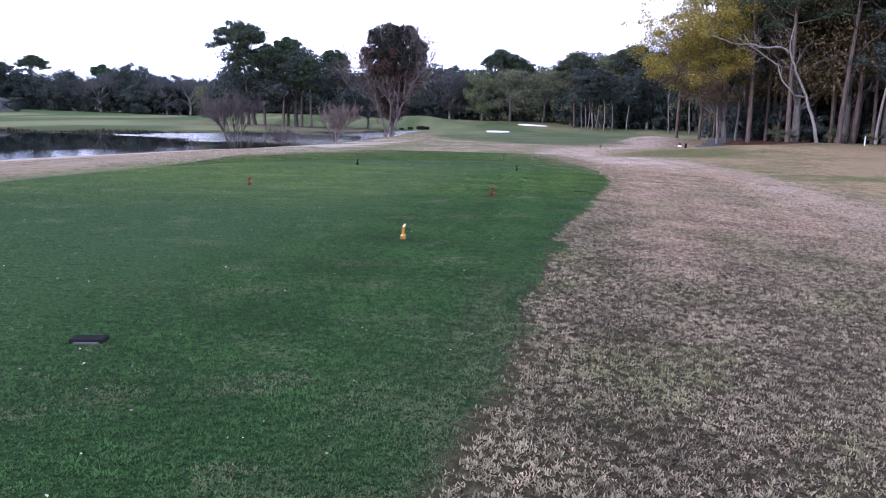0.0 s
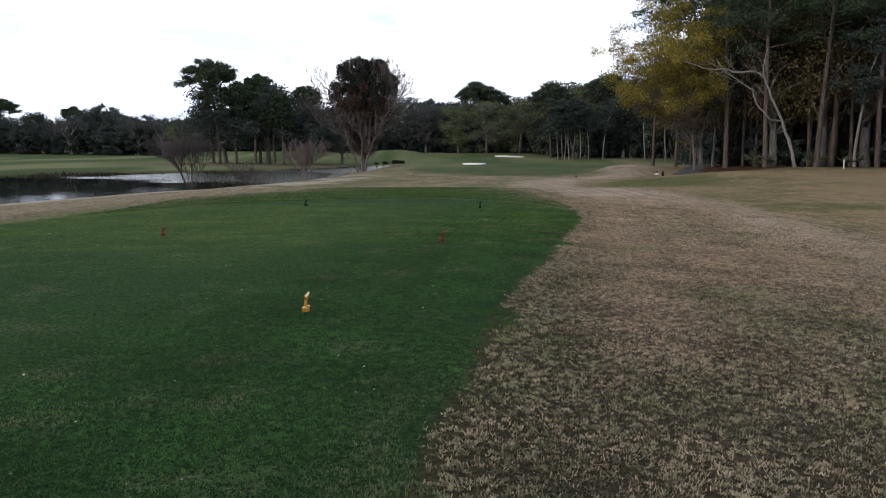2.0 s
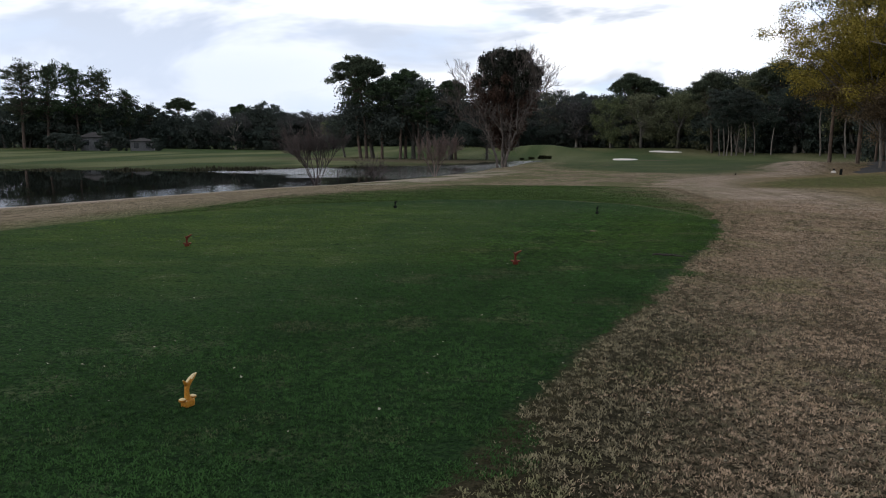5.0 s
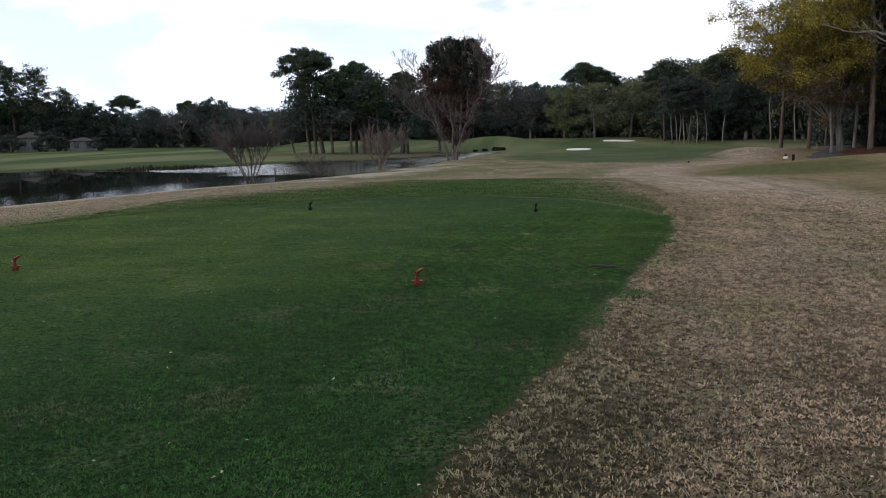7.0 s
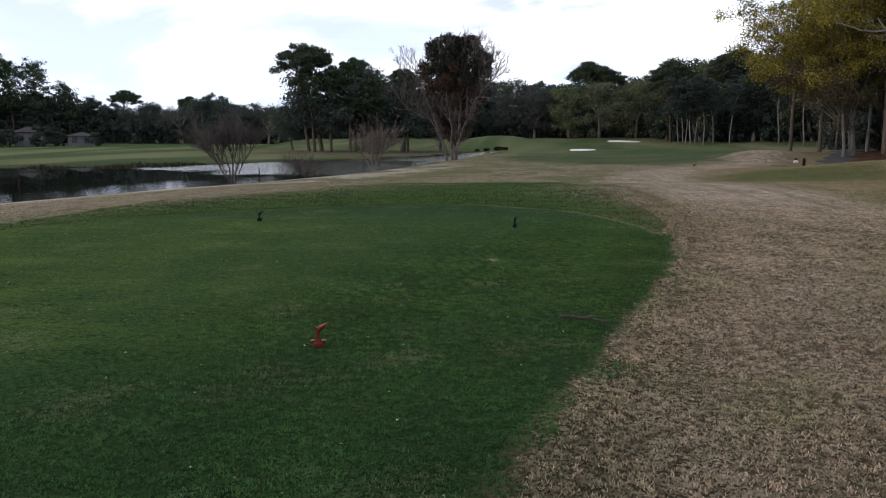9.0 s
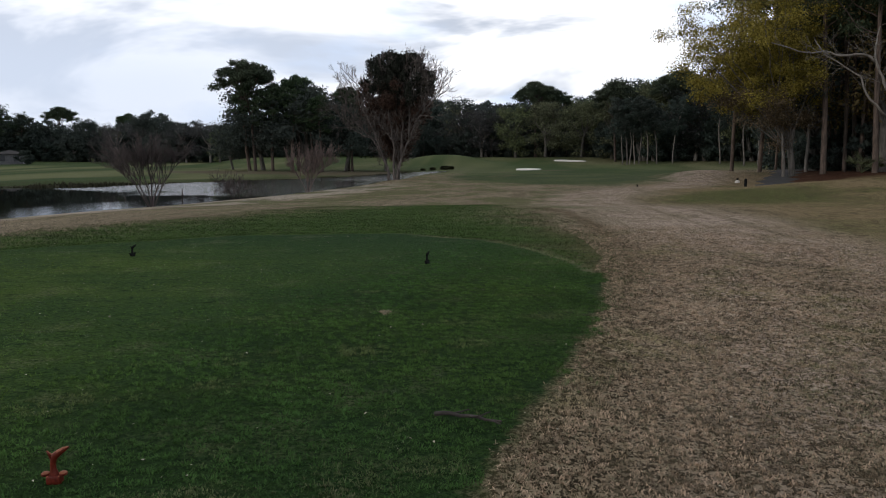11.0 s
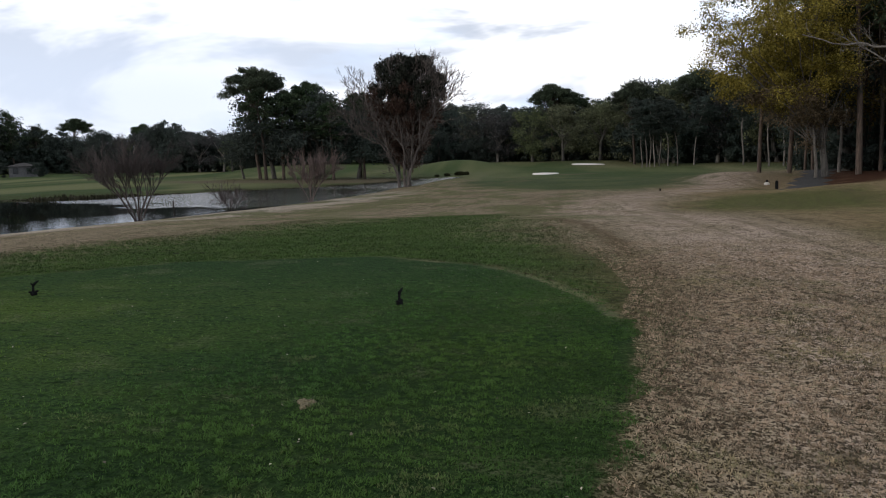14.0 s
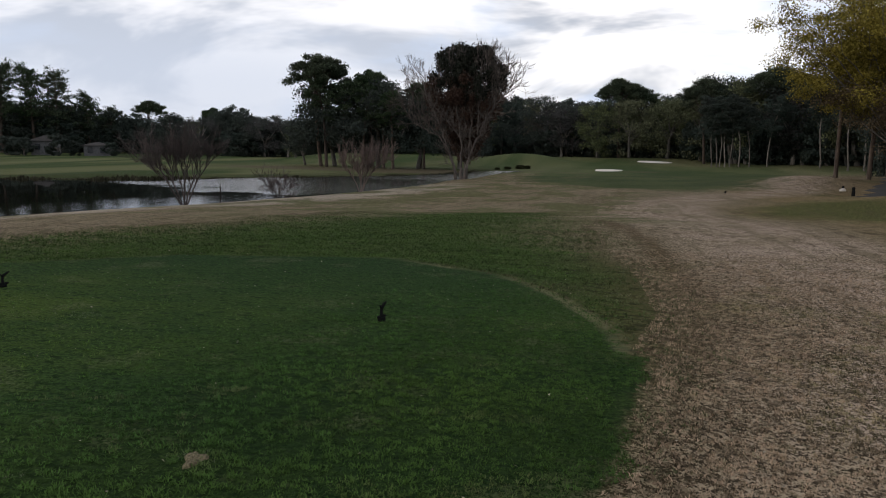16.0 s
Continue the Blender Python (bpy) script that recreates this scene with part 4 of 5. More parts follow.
plant(build_pine(7, 20, 5.6, 0.34, "pine_tree", "big dark pine behind the houses", 0.55, 60),
      [(-119, 164, 0, 0.98), (-114.5, 166, 90, 0.93), (-124, 160, 200, 1.0), (-109.5, 170, 30, 0.70), (-129, 158, 130, 1.0), (-106, 173, 270, 0.55)], "far woods")

# pine and oak island beyond the pond
plant(build_umbrella(8, 16.2, 4.0, 5.0), [(-35.4, 122, 0, 1.0)], "island trees")
plant(build_umbrella(28, 14.2, 2.7, 3.8), [(-28.6, 124, 140, 1.0), (-21.6, 127, 250, 0.90)], "island trees")
plant(build_oak(9, 11, 5.6, LEAF_OAK, BARK_OAK, "oak_tree", "dense dark oak beyond the pond", 0.34, 2.6, 0.30),
      [(-34, 124, 0, 1.12), (-27, 123, 120, 1.12), (-21.5, 124.5, 220, 0.95), (-16, 128, 300, 0.8), (-39.5, 126, 40, 0.62)], "island trees")
plant(build_pine(10, 13, 3.4, 0.55, "pine_tree", "slim pine beyond the pond", 0.4, 20),
      [(-33.8, 120, 10, 1.0), (-31.6, 121, 100, 0.98), (-28.4, 120, 190, 0.95), (-25.6, 121, 290, 0.9), (-23.8, 119.5, 50, 0.86), (-20.4, 124, 77, 0.86)], "island trees")

# the bare tree on the pond bank with a dark cedar behind it
def build_bank_tree():
    """Leafless tree with three close stems that fork and fan out above."""
    rng = np.random.default_rng(11)
    tree = thing("bare_tree", "leafless multi-stemmed tree with pale branches on the pond bank", "tree")
    # each stem: radius at its foot, and (across, up) along it
    stems = ((0.19, (-0.35, -0.2), (-0.55, 1.2), (-1.0, 2.6), (-2.2, 4.4), (-3.6, 5.8), (-4.7, 7.3), (-5.0, 9.2)),
             (0.10, (-1.0, 2.6), (-1.7, 4.5), (-2.4, 6.4), (-3.2, 7.8), (-3.6, 9.8)),
             (0.07, (-2.2, 4.4), (-3.6, 4.9), (-4.8, 5.6), (-5.6, 6.9)),
             (0.19, (0.15, -0.2), (0.2, 1.6), (0.25, 3.6), (-0.1, 5.5), (-0.4, 7.2), (-0.8, 9.2), (-1.0, 10.6)),
             (0.08, (0.25, 3.6), (-0.2, 4.4), (-1.4, 5.8), (-2.0, 7.6), (-2.2, 9.6)),
             (0.19, (0.45, -0.2), (0.65, 1.2), (1.0, 2.6), (1.8, 4.4), (2.4, 5.9), (3.1, 7.8), (4.2, 10.2)),
             (0.11, (0.9, 2.4), (1.1, 4.9), (0.9, 7.0), (1.3, 8.9), (1.2, 10.8)),
             (0.09, (1.8, 4.4), (1.9, 7.0), (2.4, 9.4), (2.5, 11.2)),
             (0.08, (2.4, 5.9), (3.4, 7.3), (4.5, 8.3), (5.0, 9.3)),
             (0.08, (3.1, 7.8), (3.1, 9.5), (2.9, 11.1)))
    for k, (radius, *way) in enumerate(stems):
        wood = Wood()
        drift = rng.normal(0, 0.16)
        up = np.linspace(0, len(way) - 1, len(way) * 4)
        across = np.interp(up, np.arange(len(way)), [p[0] for p in way])
        rise = np.interp(up, np.arange(len(way)), [p[1] for p in way])
        path = np.stack([across, drift * np.maximum(rise - way[0][1], 0), rise], 1) + rng.normal(0, 0.05, (len(up), 3))
        wood.tube(path, radius * 0.92 + (0.028 - radius * 0.92) * np.linspace(0, 1, len(path)) ** 0.85, 7)
        for i in range(5 if radius > 0.15 else 2, len(path)):
            for _ in range((i % 2) + (1 if i < len(path) - 1 else 2)):
                outward = np.array([0.35 * np.sign(path[i][0]), 0.0, 0.9]) + rng.normal(0, 0.45, 3)
                spread_twigs(rng, wood, path[i], outward, rng.uniform(0.8, 1.8), 0.030, 3, 0.12, 0.05, 2, 0.40, 0.012, 0.3)
        part("stem", wood.mesh("stem", BARK_STEM), tree)
    return tree


plant(build_bank_tree(), [(-8.0, 85.3, 0, 0.93)])
plant(build_cedar(12), [(-7.9, 88.0, 0, 0.98)])

# shrubs on the bank
plant(build_bare(13, 6, 1.85, 0.050, 5, 0.42, "bare_shrub", "leafless vase-shaped shrub on the pond bank", BARK_TWIG, 3, 0.28, 0.005, 0.10, 0.06, category="shrub", start=0.6), [(-14.2, 49.0, 0, 1.0)])
plant(build_bare(14, 5, 1.65, 0.045, 5, 0.42, "bare_shrub", "leafless reddish shrub on the pond bank", BARK_RED, 3, 0.26, 0.005, 0.09, 0.08, category="shrub"), [(-9.9, 62.0, 0, 1.05)])
plant(build_bare(15, 7, 0.7, 0.016, 3, 0.6, "bare_shrub", "small twiggy shrub at the water's edge", BARK_TWIG, 3, 0.4, 0.006, category="shrub"), [(-12.8, 56.5, 0, 1.6), (-9.75, 70.3, 70, 0.6), (-9.5, 71.6, 160, 0.5)])

# woods on the east side
plant(build_pine(16, 24, 6.2, 0.42, "pine_tree", "tall pine with a straight brown trunk at the woods' edge", 0.25, 25, True, 0.21),
      [(26.9, 72.7, 0, 1.0), (29.2, 69.5, 80, 0.95), (32.9, 68.0, 200, 1.0), (35.2, 70.0, 300, 1.05), (30.5, 76, 20, 0.9), (37, 66, 100, 1.0),
       (42, 64, 10, 1.0), (40, 72, 250, 1.1), (34, 78, 150, 1.0), (47, 60, 60, 1.0), (31, 93, 120, 0.95)], "east woods")
plant(build_pine(17, 20, 3.6, 0.62, "pine_tree", "slim pine among the east woods", 0.32, 22, True, 0.15),
      scatter(50, 34, lambda r, k: (r.uniform(27, 62), r.uniform(74, 98), 0.95)) + scatter(51, 14, lambda r, k: (r.uniform(38, 62), r.uniform(58, 74), 0.95)) + scatter(56, 18, lambda r, k: (r.uniform(29.5, 44), r.uniform(69, 76), 0.95)) + [(24.4, 79.5, 40, 1.12, 1.0), (22.8, 82, 100, 1.08, 1.0)], "east woods")
plant(build_oak(18, 13, 4.2, LEAF_OAK, BARK_OAK, "oak_tree", "dark leafy tree deep in the east woods", 0.40, 1.8, 0.03),
      scatter(52, 30, lambda r, k: (r.uniform(33, 70), r.uniform(80, 108), 1.0)) + scatter(53, 14, lambda r, k: (r.uniform(44, 70), r.uniform(56, 78), 1.0)), "east woods")
plant(build_oak(23, 14, 3.4, LEAF_RUST, BARK_OAK, "oak_tree", "tree with brown winter leaves in the east woods", 0.26, 0.6, 0.3),
      [(31.5, 73.5, 0, 1.0), (36.5, 73, 90, 1.1), (29, 80, 200, 1.0), (41, 69, 300, 1.05), (46, 66, 30, 1.1), (33.5, 75.5, 130, 1.15), (38.5, 70.5, 220, 1.2), (43.5, 67.5, 70, 1.15), (35, 71.5, 15, 1.05), (44, 72, 160, 1.3), (39.5, 76, 330, 1.25)], "east woods")
plant(build_oak(24, 3.2, 2.6, LEAF_OAK, BARK_OAK, "thicket_tree", "dark undergrowth beneath the pines", 0.3, 1.2, 0.02),
      scatter(54, 34, lambda r, k: (r.uniform(29, 60), r.uniform(73, 86), 1.0)) + scatter(55, 10, lambda r, k: (r.uniform(38, 60), r.uniform(62, 74), 1.0)), "east woods")
plant(build_pine(19, 13, 2.6, 0.40, "slender_tree", "slender pale-trunked tree at the edge of dark woods", 0.28, 20, False, 0.115, LEAF_OAK, bark_=BARK_PALE, bend=0.09),
      [(24.3, 73.6, 0, 1.0), (38.5, 132, 0, 1.1), (40.3, 131, 90, 1.1), (37.3, 141, 20, 1.2), (34.5, 108, 0, 0.9), (35.8, 109, 60, 0.95), (37.0, 108.5, 160, 0.9),
       (22.9, 150.4, 20, 0.95), (23.6, 149.6, 70, 1.0), (24.2, 150.2, 170, 0.9), (24.9, 149.8, 10, 1.0), (25.8, 150.3, 200, 0.95), (27.2, 150, 120, 1.0), (28.8, 150, 80, 0.95), (31.6, 150, 250, 1.0), (35.9, 67.5, 222, 1.1), (27.6, 78, 120, 1.1)], "east woods")


def build_yellow_tree():
    """Wide deciduous tree: pale leaning trunk, sparse yellow leaves above, rusty ones below."""
    rng = np.random.default_rng(70)
    tree = thing("autumn_tree", "spreading tree with sparse yellow-green and rusty leaves at the woods' edge", "tree")
    wood = Wood()
    stem, d = limb(rng, (0, 0, -0.2), (-0.10, 0, 1), 6.0, 0.06, 0.03)
    wood.tube(stem, np.linspace(0.27, 0.15, len(stem)), 8)
    crowns = {"upper": ([], [], []), "lower": ([], [], [])}
    for k in range(58):
        a, u = k * 2.4, 1 - 2 * (k + 0.5) / 58
        low = u < -0.15
        reach = rng.uniform(0.72, 1.0) * math.sqrt(1 - u * u)
        goal = np.array([(-2.6 if low else -4.2) + (4.4 if low else 6.2) * math.cos(a) * reach, 4.6 * math.sin(a) * reach, 9.6 + 4.9 * u])
        start = stem[rng.integers(2, len(stem))]
        pts, d = limb(rng, start, goal - start, np.linalg.norm(goal - start), 0.10, 0.03, 7)
        wood.tube(pts, np.linspace(0.07, 0.015, len(pts)), 5)
        for q in range(6):
            i = rng.integers(3, len(pts))
            tip, d2 = limb(rng, pts[i], rng.normal(0, 1, 3) + np.array([-0.2, 0, 0.3]), rng.uniform(0.9, 2.0), 0.15, 0.05, 4)
            wood.tube(tip, np.linspace(0.025, 0.009, len(tip)), 3)
            high = tip[-1][2] > 5.9 + rng.normal(0, 0.8)
            c, r, n = crowns["upper" if high else "lower"]
            c.append(tip[-1])
            s = rng.uniform(0.6, 1.15)
            r.append((s * 1.2, s * 1.2, s * 0.8))
            n.append(int((450 if high else 330) * s * s))
    part("trunk", wood.mesh("trunk", BARK_OAK), tree)
    for key, leaf in (("upper", LEAF_YELLOW), ("lower", LEAF_RUST)):
        part("crown", mesh_from("crown", *leaf_cloud(rng, *crowns[key], 0.145, 0.1), leaf), tree, "sparse yellow leaves" if key == "upper" else "rusty brown leaves")
    return tree


plant(build_yellow_tree(), [(25.2, 74.2, 0, 1.0), (37, 112, 150, 1.0)], "east woods")


def build_crooked_tree():
    """Leafless leaning tree whose pale crooked limbs reach out over the grass."""
    rng = np.random.default_rng(71)
    tree = thing("crooked_tree", "leaning leafless tree with pale crooked limbs", "tree")
    wood = Wood()

    def run(pts, r0, r1, sides):
        pts = np.array(pts, float)
        k = np.linspace(0, len(pts) - 1, len(pts) * 3)
        fine = np.stack([np.interp(k, np.arange(len(pts)), pts[:, c]) for c in range(3)], 1) + rng.normal(0, 0.04, (len(k), 3))
        wood.tube(fine, np.linspace(r0, r1, len(k)), sides)
        return fine

    main = run([(0, 0, -0.2), (-0.6, 0, 2.1), (-1.3, 0.1, 3.7), (-2.4, 0, 5.9), (-3.2, -0.2, 7.4), (-3.1, 0, 8.6), (-2.7, 0.4, 9.8)], 0.155, 0.03, 7)
    arm = run([(-3.2, -0.2, 7.4), (-3.8, -0.4, 7.8), (-5.4, -0.7, 7.7), (-6.8, -0.9, 8.0), (-8.2, -1.2, 7.9), (-10.2, -1.2, 8.6)], 0.10, 0.03, 6)
    low = run([(-1.35, 0.1, 3.8), (-2.5, -0.4, 3.9), (-3.7, -0.6, 5.1), (-4.3, -0.8, 6.3), (-5.5, -1.0, 7.0), (-7.0, -1.3, 7.9), (-7.6, -1.4, 8.8)], 0.09, 0.03, 6)
    for path in (main[9:], arm, low[4:]):
        for _ in range(7):
            i = rng.integers(1, len(path))
            spread_twigs(rng, wood, path[i], rng.normal(0, 0.7, 3) + np.array([-0.3, 0, 0.5]), rng.uniform(0.7, 1.6), 0.022, 2, 0.15, 0.04, 2, 0.45, 0.007)
    part("trunk", wood.mesh("trunk", BARK_PALE), tree)
    return tree


plant(build_crooked_tree(), [(30.7, 67.0, 0, 1.0)])


def build_palmetto(seed):
    rng = np.random.default_rng(seed)
    tree = thing("palmetto", "low fan palmetto under the pines", "shrub")
    for k in range(12):
        a, tilt = k * 2.4, rng.uniform(0.3, 1.2)
        wood = Wood()
        way = np.array([math.cos(a) * tilt, math.sin(a) * tilt, 1.0])
        stalk, d = limb(rng, (0, 0, 0), way, rng.uniform(0.6, 1.0), 0.05, -0.05, 3)
        wood.tube(stalk, np.linspace(0.015, 0.01, len(stalk)), 4)
        side = np.cross(d, (0, 0, 1.0))
        side /= np.linalg.norm(side)
        for q in np.linspace(-1.3, 1.3, 11):
            tip = stalk[-1] + (d * math.cos(q) + side * math.sin(q)) * 0.6 + np.array([0, 0, -0.08])
            mid = (stalk[-1] + tip) / 2 + np.array([0, 0, 0.04])
            wood.tube([stalk[-1], mid, tip], [0.01, 0.022, 0.003], 3)
        part("frond", wood.mesh("frond", LEAF_OLIVE), tree)
    return tree


plant(build_palmetto(72), [(28.6, 70.2, 0, 1.2), (33.5, 69.6, 80, 1.1), (36, 68, 190, 1.0), (30.2, 72, 250, 1.0)], "palmettos")


# ---------------------------------------------------------------- small things on and round the tee
def build_tee_marker(name, paint, highlight, label):
    """A cast figure on a lobed foot: bent neck and a long tilted head, as one plain mesh."""
    bm = bmesh.new()
    box_into(bm, (0.074, 0.056, 0.050), (0, 0, 0.024), None, 0.012)
    for side in (-1, 1):
        lobe = bmesh.ops.create_uvsphere(bm, u_segments=12, v_segments=8, radius=0.022)["verts"]
        bmesh.ops.transform(bm, matrix=Matrix.Translation((0.044 * side, 0, 0.053)) @ Matrix.Diagonal((1.0, 1.1, 0.62, 1)), verts=lobe)
    rings = [(0.000, 0.045, 0.026, 0.024), (-0.004, 0.075, 0.016, 0.017), (-0.004, 0.105, 0.014, 0.015), (0.000, 0.130, 0.017, 0.017),
             (0.010, 0.150, 0.021, 0.019), (0.030, 0.166, 0.020, 0.018), (0.055, 0.182, 0.016, 0.014), (0.080, 0.195, 0.006, 0.006)]
    last = None
    for k, (px, pz, ra, rb) in enumerate(rings):
        lean = 0.0 if k < 3 else min(1.15, 0.3 * (k - 2))
        ring = []
        for j in range(10):
            a = j * 2 * math.pi / 10
            u, w = ra * math.cos(a), rb * math.sin(a)
            ring.append(bm.verts.new((px + u * math.cos(lean), w, pz - u * math.sin(lean) * 0.8)))
        if last:
            for j in range(10):
                bm.faces.new((last[j], last[(j + 1) % 10], ring[(j + 1) % 10], ring[j]))
        last = ring
    bm.faces.new(last)
    crest = bmesh.ops.create_cone(bm, cap_ends=True, segments=8, radius1=0.014, radius2=0.004, depth=0.045)["verts"]
    bmesh.ops.transform(bm, matrix=Matrix.Translation((-0.018, 0, 0.158)) @ Euler((0, radians(-35), 0)).to_matrix().to_4x4(), verts=crest)
    bmesh.ops.recalc_face_normals(bm, faces=bm.faces)
    me = bpy.data.meshes.new(name)
    bm.to_mesh(me)
    bm.free()
    me.materials.append(paint)
    me.materials.append(highlight)
    for p in me.polygons:
        p.use_smooth = True
        # painted highlight: upward faces of lobes and head take the paler paint
        lobe_top = abs(p.center.x) > 0.026 and p.center.z < 0.09 and p.normal.z > 0.45
        head_top = p.center.z > 0.14 and p.normal.z > 0.55
        p.material_index = 1 if lobe_top or head_top else 0
    return tagged(new(name, me), label, "tee marker")


def stand(ob, x, y, turn=0.0, lean=0.0, sink=0.004):
    ob.matrix_basis = pose(x, y, ground_z(x, y) - sink, lean, 0, turn)
    return ob


stand(build_tee_marker("tee_marker", YELLOW_PAINT, PALE_GOLD, "gold-painted cast tee marker on the green tee"), 0.0, 11.0, 76)
red = stand(build_tee_marker("tee_marker", RED_PAINT, PALE_RED, "red-painted cast tee marker on the green tee"), 1.35, 17.0, 10)
copy_thing(red, pose(-3.99, 17.7, ground_z(-3.99, 17.7) - 0.004, 0, 0, 20))
black = stand(build_tee_marker("tee_marker", BLACK_PAINT, BLACK_PAINT, "black-painted cast tee marker on the green tee"), 2.37, 24.9, 70)
copy_thing(black, pose(-2.74, 25.55, ground_z(-2.74, 25.55) - 0.004, 0, 0, 60))


def build_twig():
    rng = np.random.default_rng(80)
    wood = Wood()
    main, d = limb(rng, (-0.22, 0, 0.012), (1, 0.1, 0), 0.46, 0.10, 0.0, 8)
    main[:, 2] = 0.026 + 0.012 * np.abs(np.sin(np.arange(len(main))))
    wood.tube(main, np.linspace(0.016, 0.007, len(main)), 6)
    for i, s in ((2, 1), (4, -1), (5, 1), (6, -1)):
        pts, d = limb(rng, main[i], (0.7, 0.7 * s, 0.12), 0.13, 0.12, -0.02, 4)
        wood.tube(pts, np.linspace(0.008, 0.004, len(pts)), 4)
    ob = tagged(new("fallen_twig", wood.mesh("fallen_twig", BARK_DARK)), "dark forked twig fallen on the tee", "twig")
    stand(ob, 3.43, 18.04, -8, 0, -0.014)


build_twig()


def build_divot_tray():
    """A shallow dark slot in the turf with a pale lip."""
    slot = thing("sunken_box", "small sunken box in the turf with a pale front lip", "turf box")
    bm = bmesh.new()
    box_into(bm, (0.23, 0.13, 0.05), (0, 0.03, 0.004), None, 0.014)
    part("lid", (bm, BLACK_PAINT), slot)
    bm = bmesh.new()
    box_into(bm, (0.17, 0.035, 0.034), (0.005, -0.040, -0.004), None, 0.008)
    part("lip", (bm, GREY_PAINT), slot, "pale front lip")
    stand(slot, -1.76, 6.18, 6, 0, 0.0)


build_divot_tray()


def build_divot():
    """A torn scar in the turf, filled with pale sandy soil: an uneven low mound with a ragged rim."""
    rng = np.random.default_rng(81)
    bm = bmesh.new()
    rings = []
    for k, (q, z) in enumerate(((0.0, 0.014), (0.35, 0.016), (0.7, 0.012), (1.0, -0.004))):
        ring = []
        for j in range(18):
            a = j * 2 * math.pi / 18
            r = q * (1 + 0.22 * math.sin(3 * a + 1) + 0.14 * math.sin(5 * a) + rng.normal(0, 0.06))
            ring.append(bm.verts.new((0.065 * r * math.cos(a), 0.12 * r * math.sin(a), z + rng.normal(0, 0.003))))
        for j in range(18):
            if rings:
                last = rings[-1]
                bm.faces.new((last[j], ring[j], ring[(j + 1) % 18], last[(j + 1) % 18]))
        rings.append(ring)
    bmesh.ops.remove_doubles(bm, verts=bm.verts, dist=0.0005)
    bmesh.ops.recalc_face_normals(bm, faces=bm.faces)
    me = bpy.data.meshes.new("divot")
    bm.to_mesh(me)
    bm.free()
    me.materials.append(DRY_SOIL)
    stand(tagged(new("divot", me), "torn divot of pale dry soil in the green tee", "divot"), 2.34, 21.29, 20, 0, 0.0)


build_divot()


def build_post(name, paint, radius, tall, label):
    bm = bmesh.new()
    bmesh.ops.create_cone(bm, cap_ends=True, segments=16, radius1=radius, radius2=radius * 0.9, depth=tall)
    bmesh.ops.translate(bm, vec=(0, 0, tall / 2 - 0.05), verts=bm.verts)
    rim = [e for e in bm.edges if all(v.co.z > tall * 0.9 - 0.05 for v in e.verts)]
    bmesh.ops.bevel(bm, geom=rim, offset=radius * 0.3, segments=2, affect="EDGES")
    me = bpy.data.meshes.new(name)
    bm.to_mesh(me)
    bm.free()
    me.materials.append(paint)
    return tagged(new(name, me), label, "post")


stand(build_post("bollard", BLACK_PAINT, 0.10, 0.6, "short black bollard beside the cart path"), 19.3, 66.0)
stand(build_post("stake", BARK_DARK, 0.035, 1.25, "thin dark stake standing in the pond"), -13.75, 51.6, sink=0.3)
stand(build_post("yardage_post", PALE_PAINT, 0.05, 0.75, "slim white post at the edge of the woods"), 31.3, 60.4)
stand(build_post("bollard", BLACK_PAINT, 0.06, 0.2, "low black stub standing in the straw-coloured grass"), 12.2, 66.5)


def build_sign():
    """A white boulder-like sign with a dark plate on top, where the path begins."""
    sign = thing("tee_sign", "low white sign stone with a dark plate by the cart path", "sign")
    bm = bmesh.new()
    bmesh.ops.create_icosphere(bm, subdivisions=3, radius=0.5)
    for v in bm.verts:
        v.co.x *= 0.95
        v.co.y *= 0.55
        v.co.z = v.co.z * 0.62 + 0.12 + 0.05 * noise.noise(v.co * 3)
    part("stone", (bm, PALE_PAINT), sign, "rounded white stone")
    bm = bmesh.new()
    box_into(bm, (0.32, 0.08, 0.42), (0.0, 0.0, 0.56), Euler((0, radians(8), 0)).to_matrix(), 0.02)
    part("plate", (bm, BLACK_PAINT), sign, "small dark plate")
    sign.matrix_basis = at(20.3, 71.4, 10, 0.45)


build_sign()


def build_house(x, y, turn, wide, deep, tall, roof, name, label):
    house = thing(name, label, "house")
    bm = bmesh.new()
    box_into(bm, (wide, deep, tall + 0.4), (0, 0, tall / 2 - 0.2))
    part("wall", (bm, WALL_PAINT), house)
    bm = bmesh.new()
    eave = 0.5
    low = [bm.verts.new((sx * (wide / 2 + eave), sy * (deep / 2 + eave), tall)) for sx, sy in ((-1, -1), (1, -1), (1, 1), (-1, 1))]
    top = [bm.verts.new((sx * max(0.3, wide / 2 - deep / 2), 0, tall + roof)) for sx in (-1, 1)]
    bm.faces.new((low[0], low[1], top[1], top[0]))
    bm.faces.new((low[2], low[3], top[0], top[1]))
    bm.faces.new((low[1], low[2], top[1]))
    bm.faces.new((low[3], low[0], top[0]))
    bm.faces.new((low[3], low[2], low[1], low[0]))
    part("roof", (bm, ROOF_SHINGLE), house)
    count = max(1, int(wide // 2.2))
    for k in range(count):
        wx = (k + 0.5) / count * wide - wide / 2
        frame_bm = bmesh.new()
        box_into(frame_bm, (1.1, 0.10, 1.35), (wx, -deep / 2 - 0.03, tall * 0.58))
        window = part("window", (frame_bm, WALL_PAINT), house)
        pane_bm = bmesh.new()
        box_into(pane_bm, (0.92, 0.06, 1.15), (wx, -deep / 2 - 0.07, tall * 0.58))
        part("pane", (pane_bm, PANE), window)
    house.matrix_basis = pose(x, y, ground_z(x, y), 0, 0, turn)
    return house


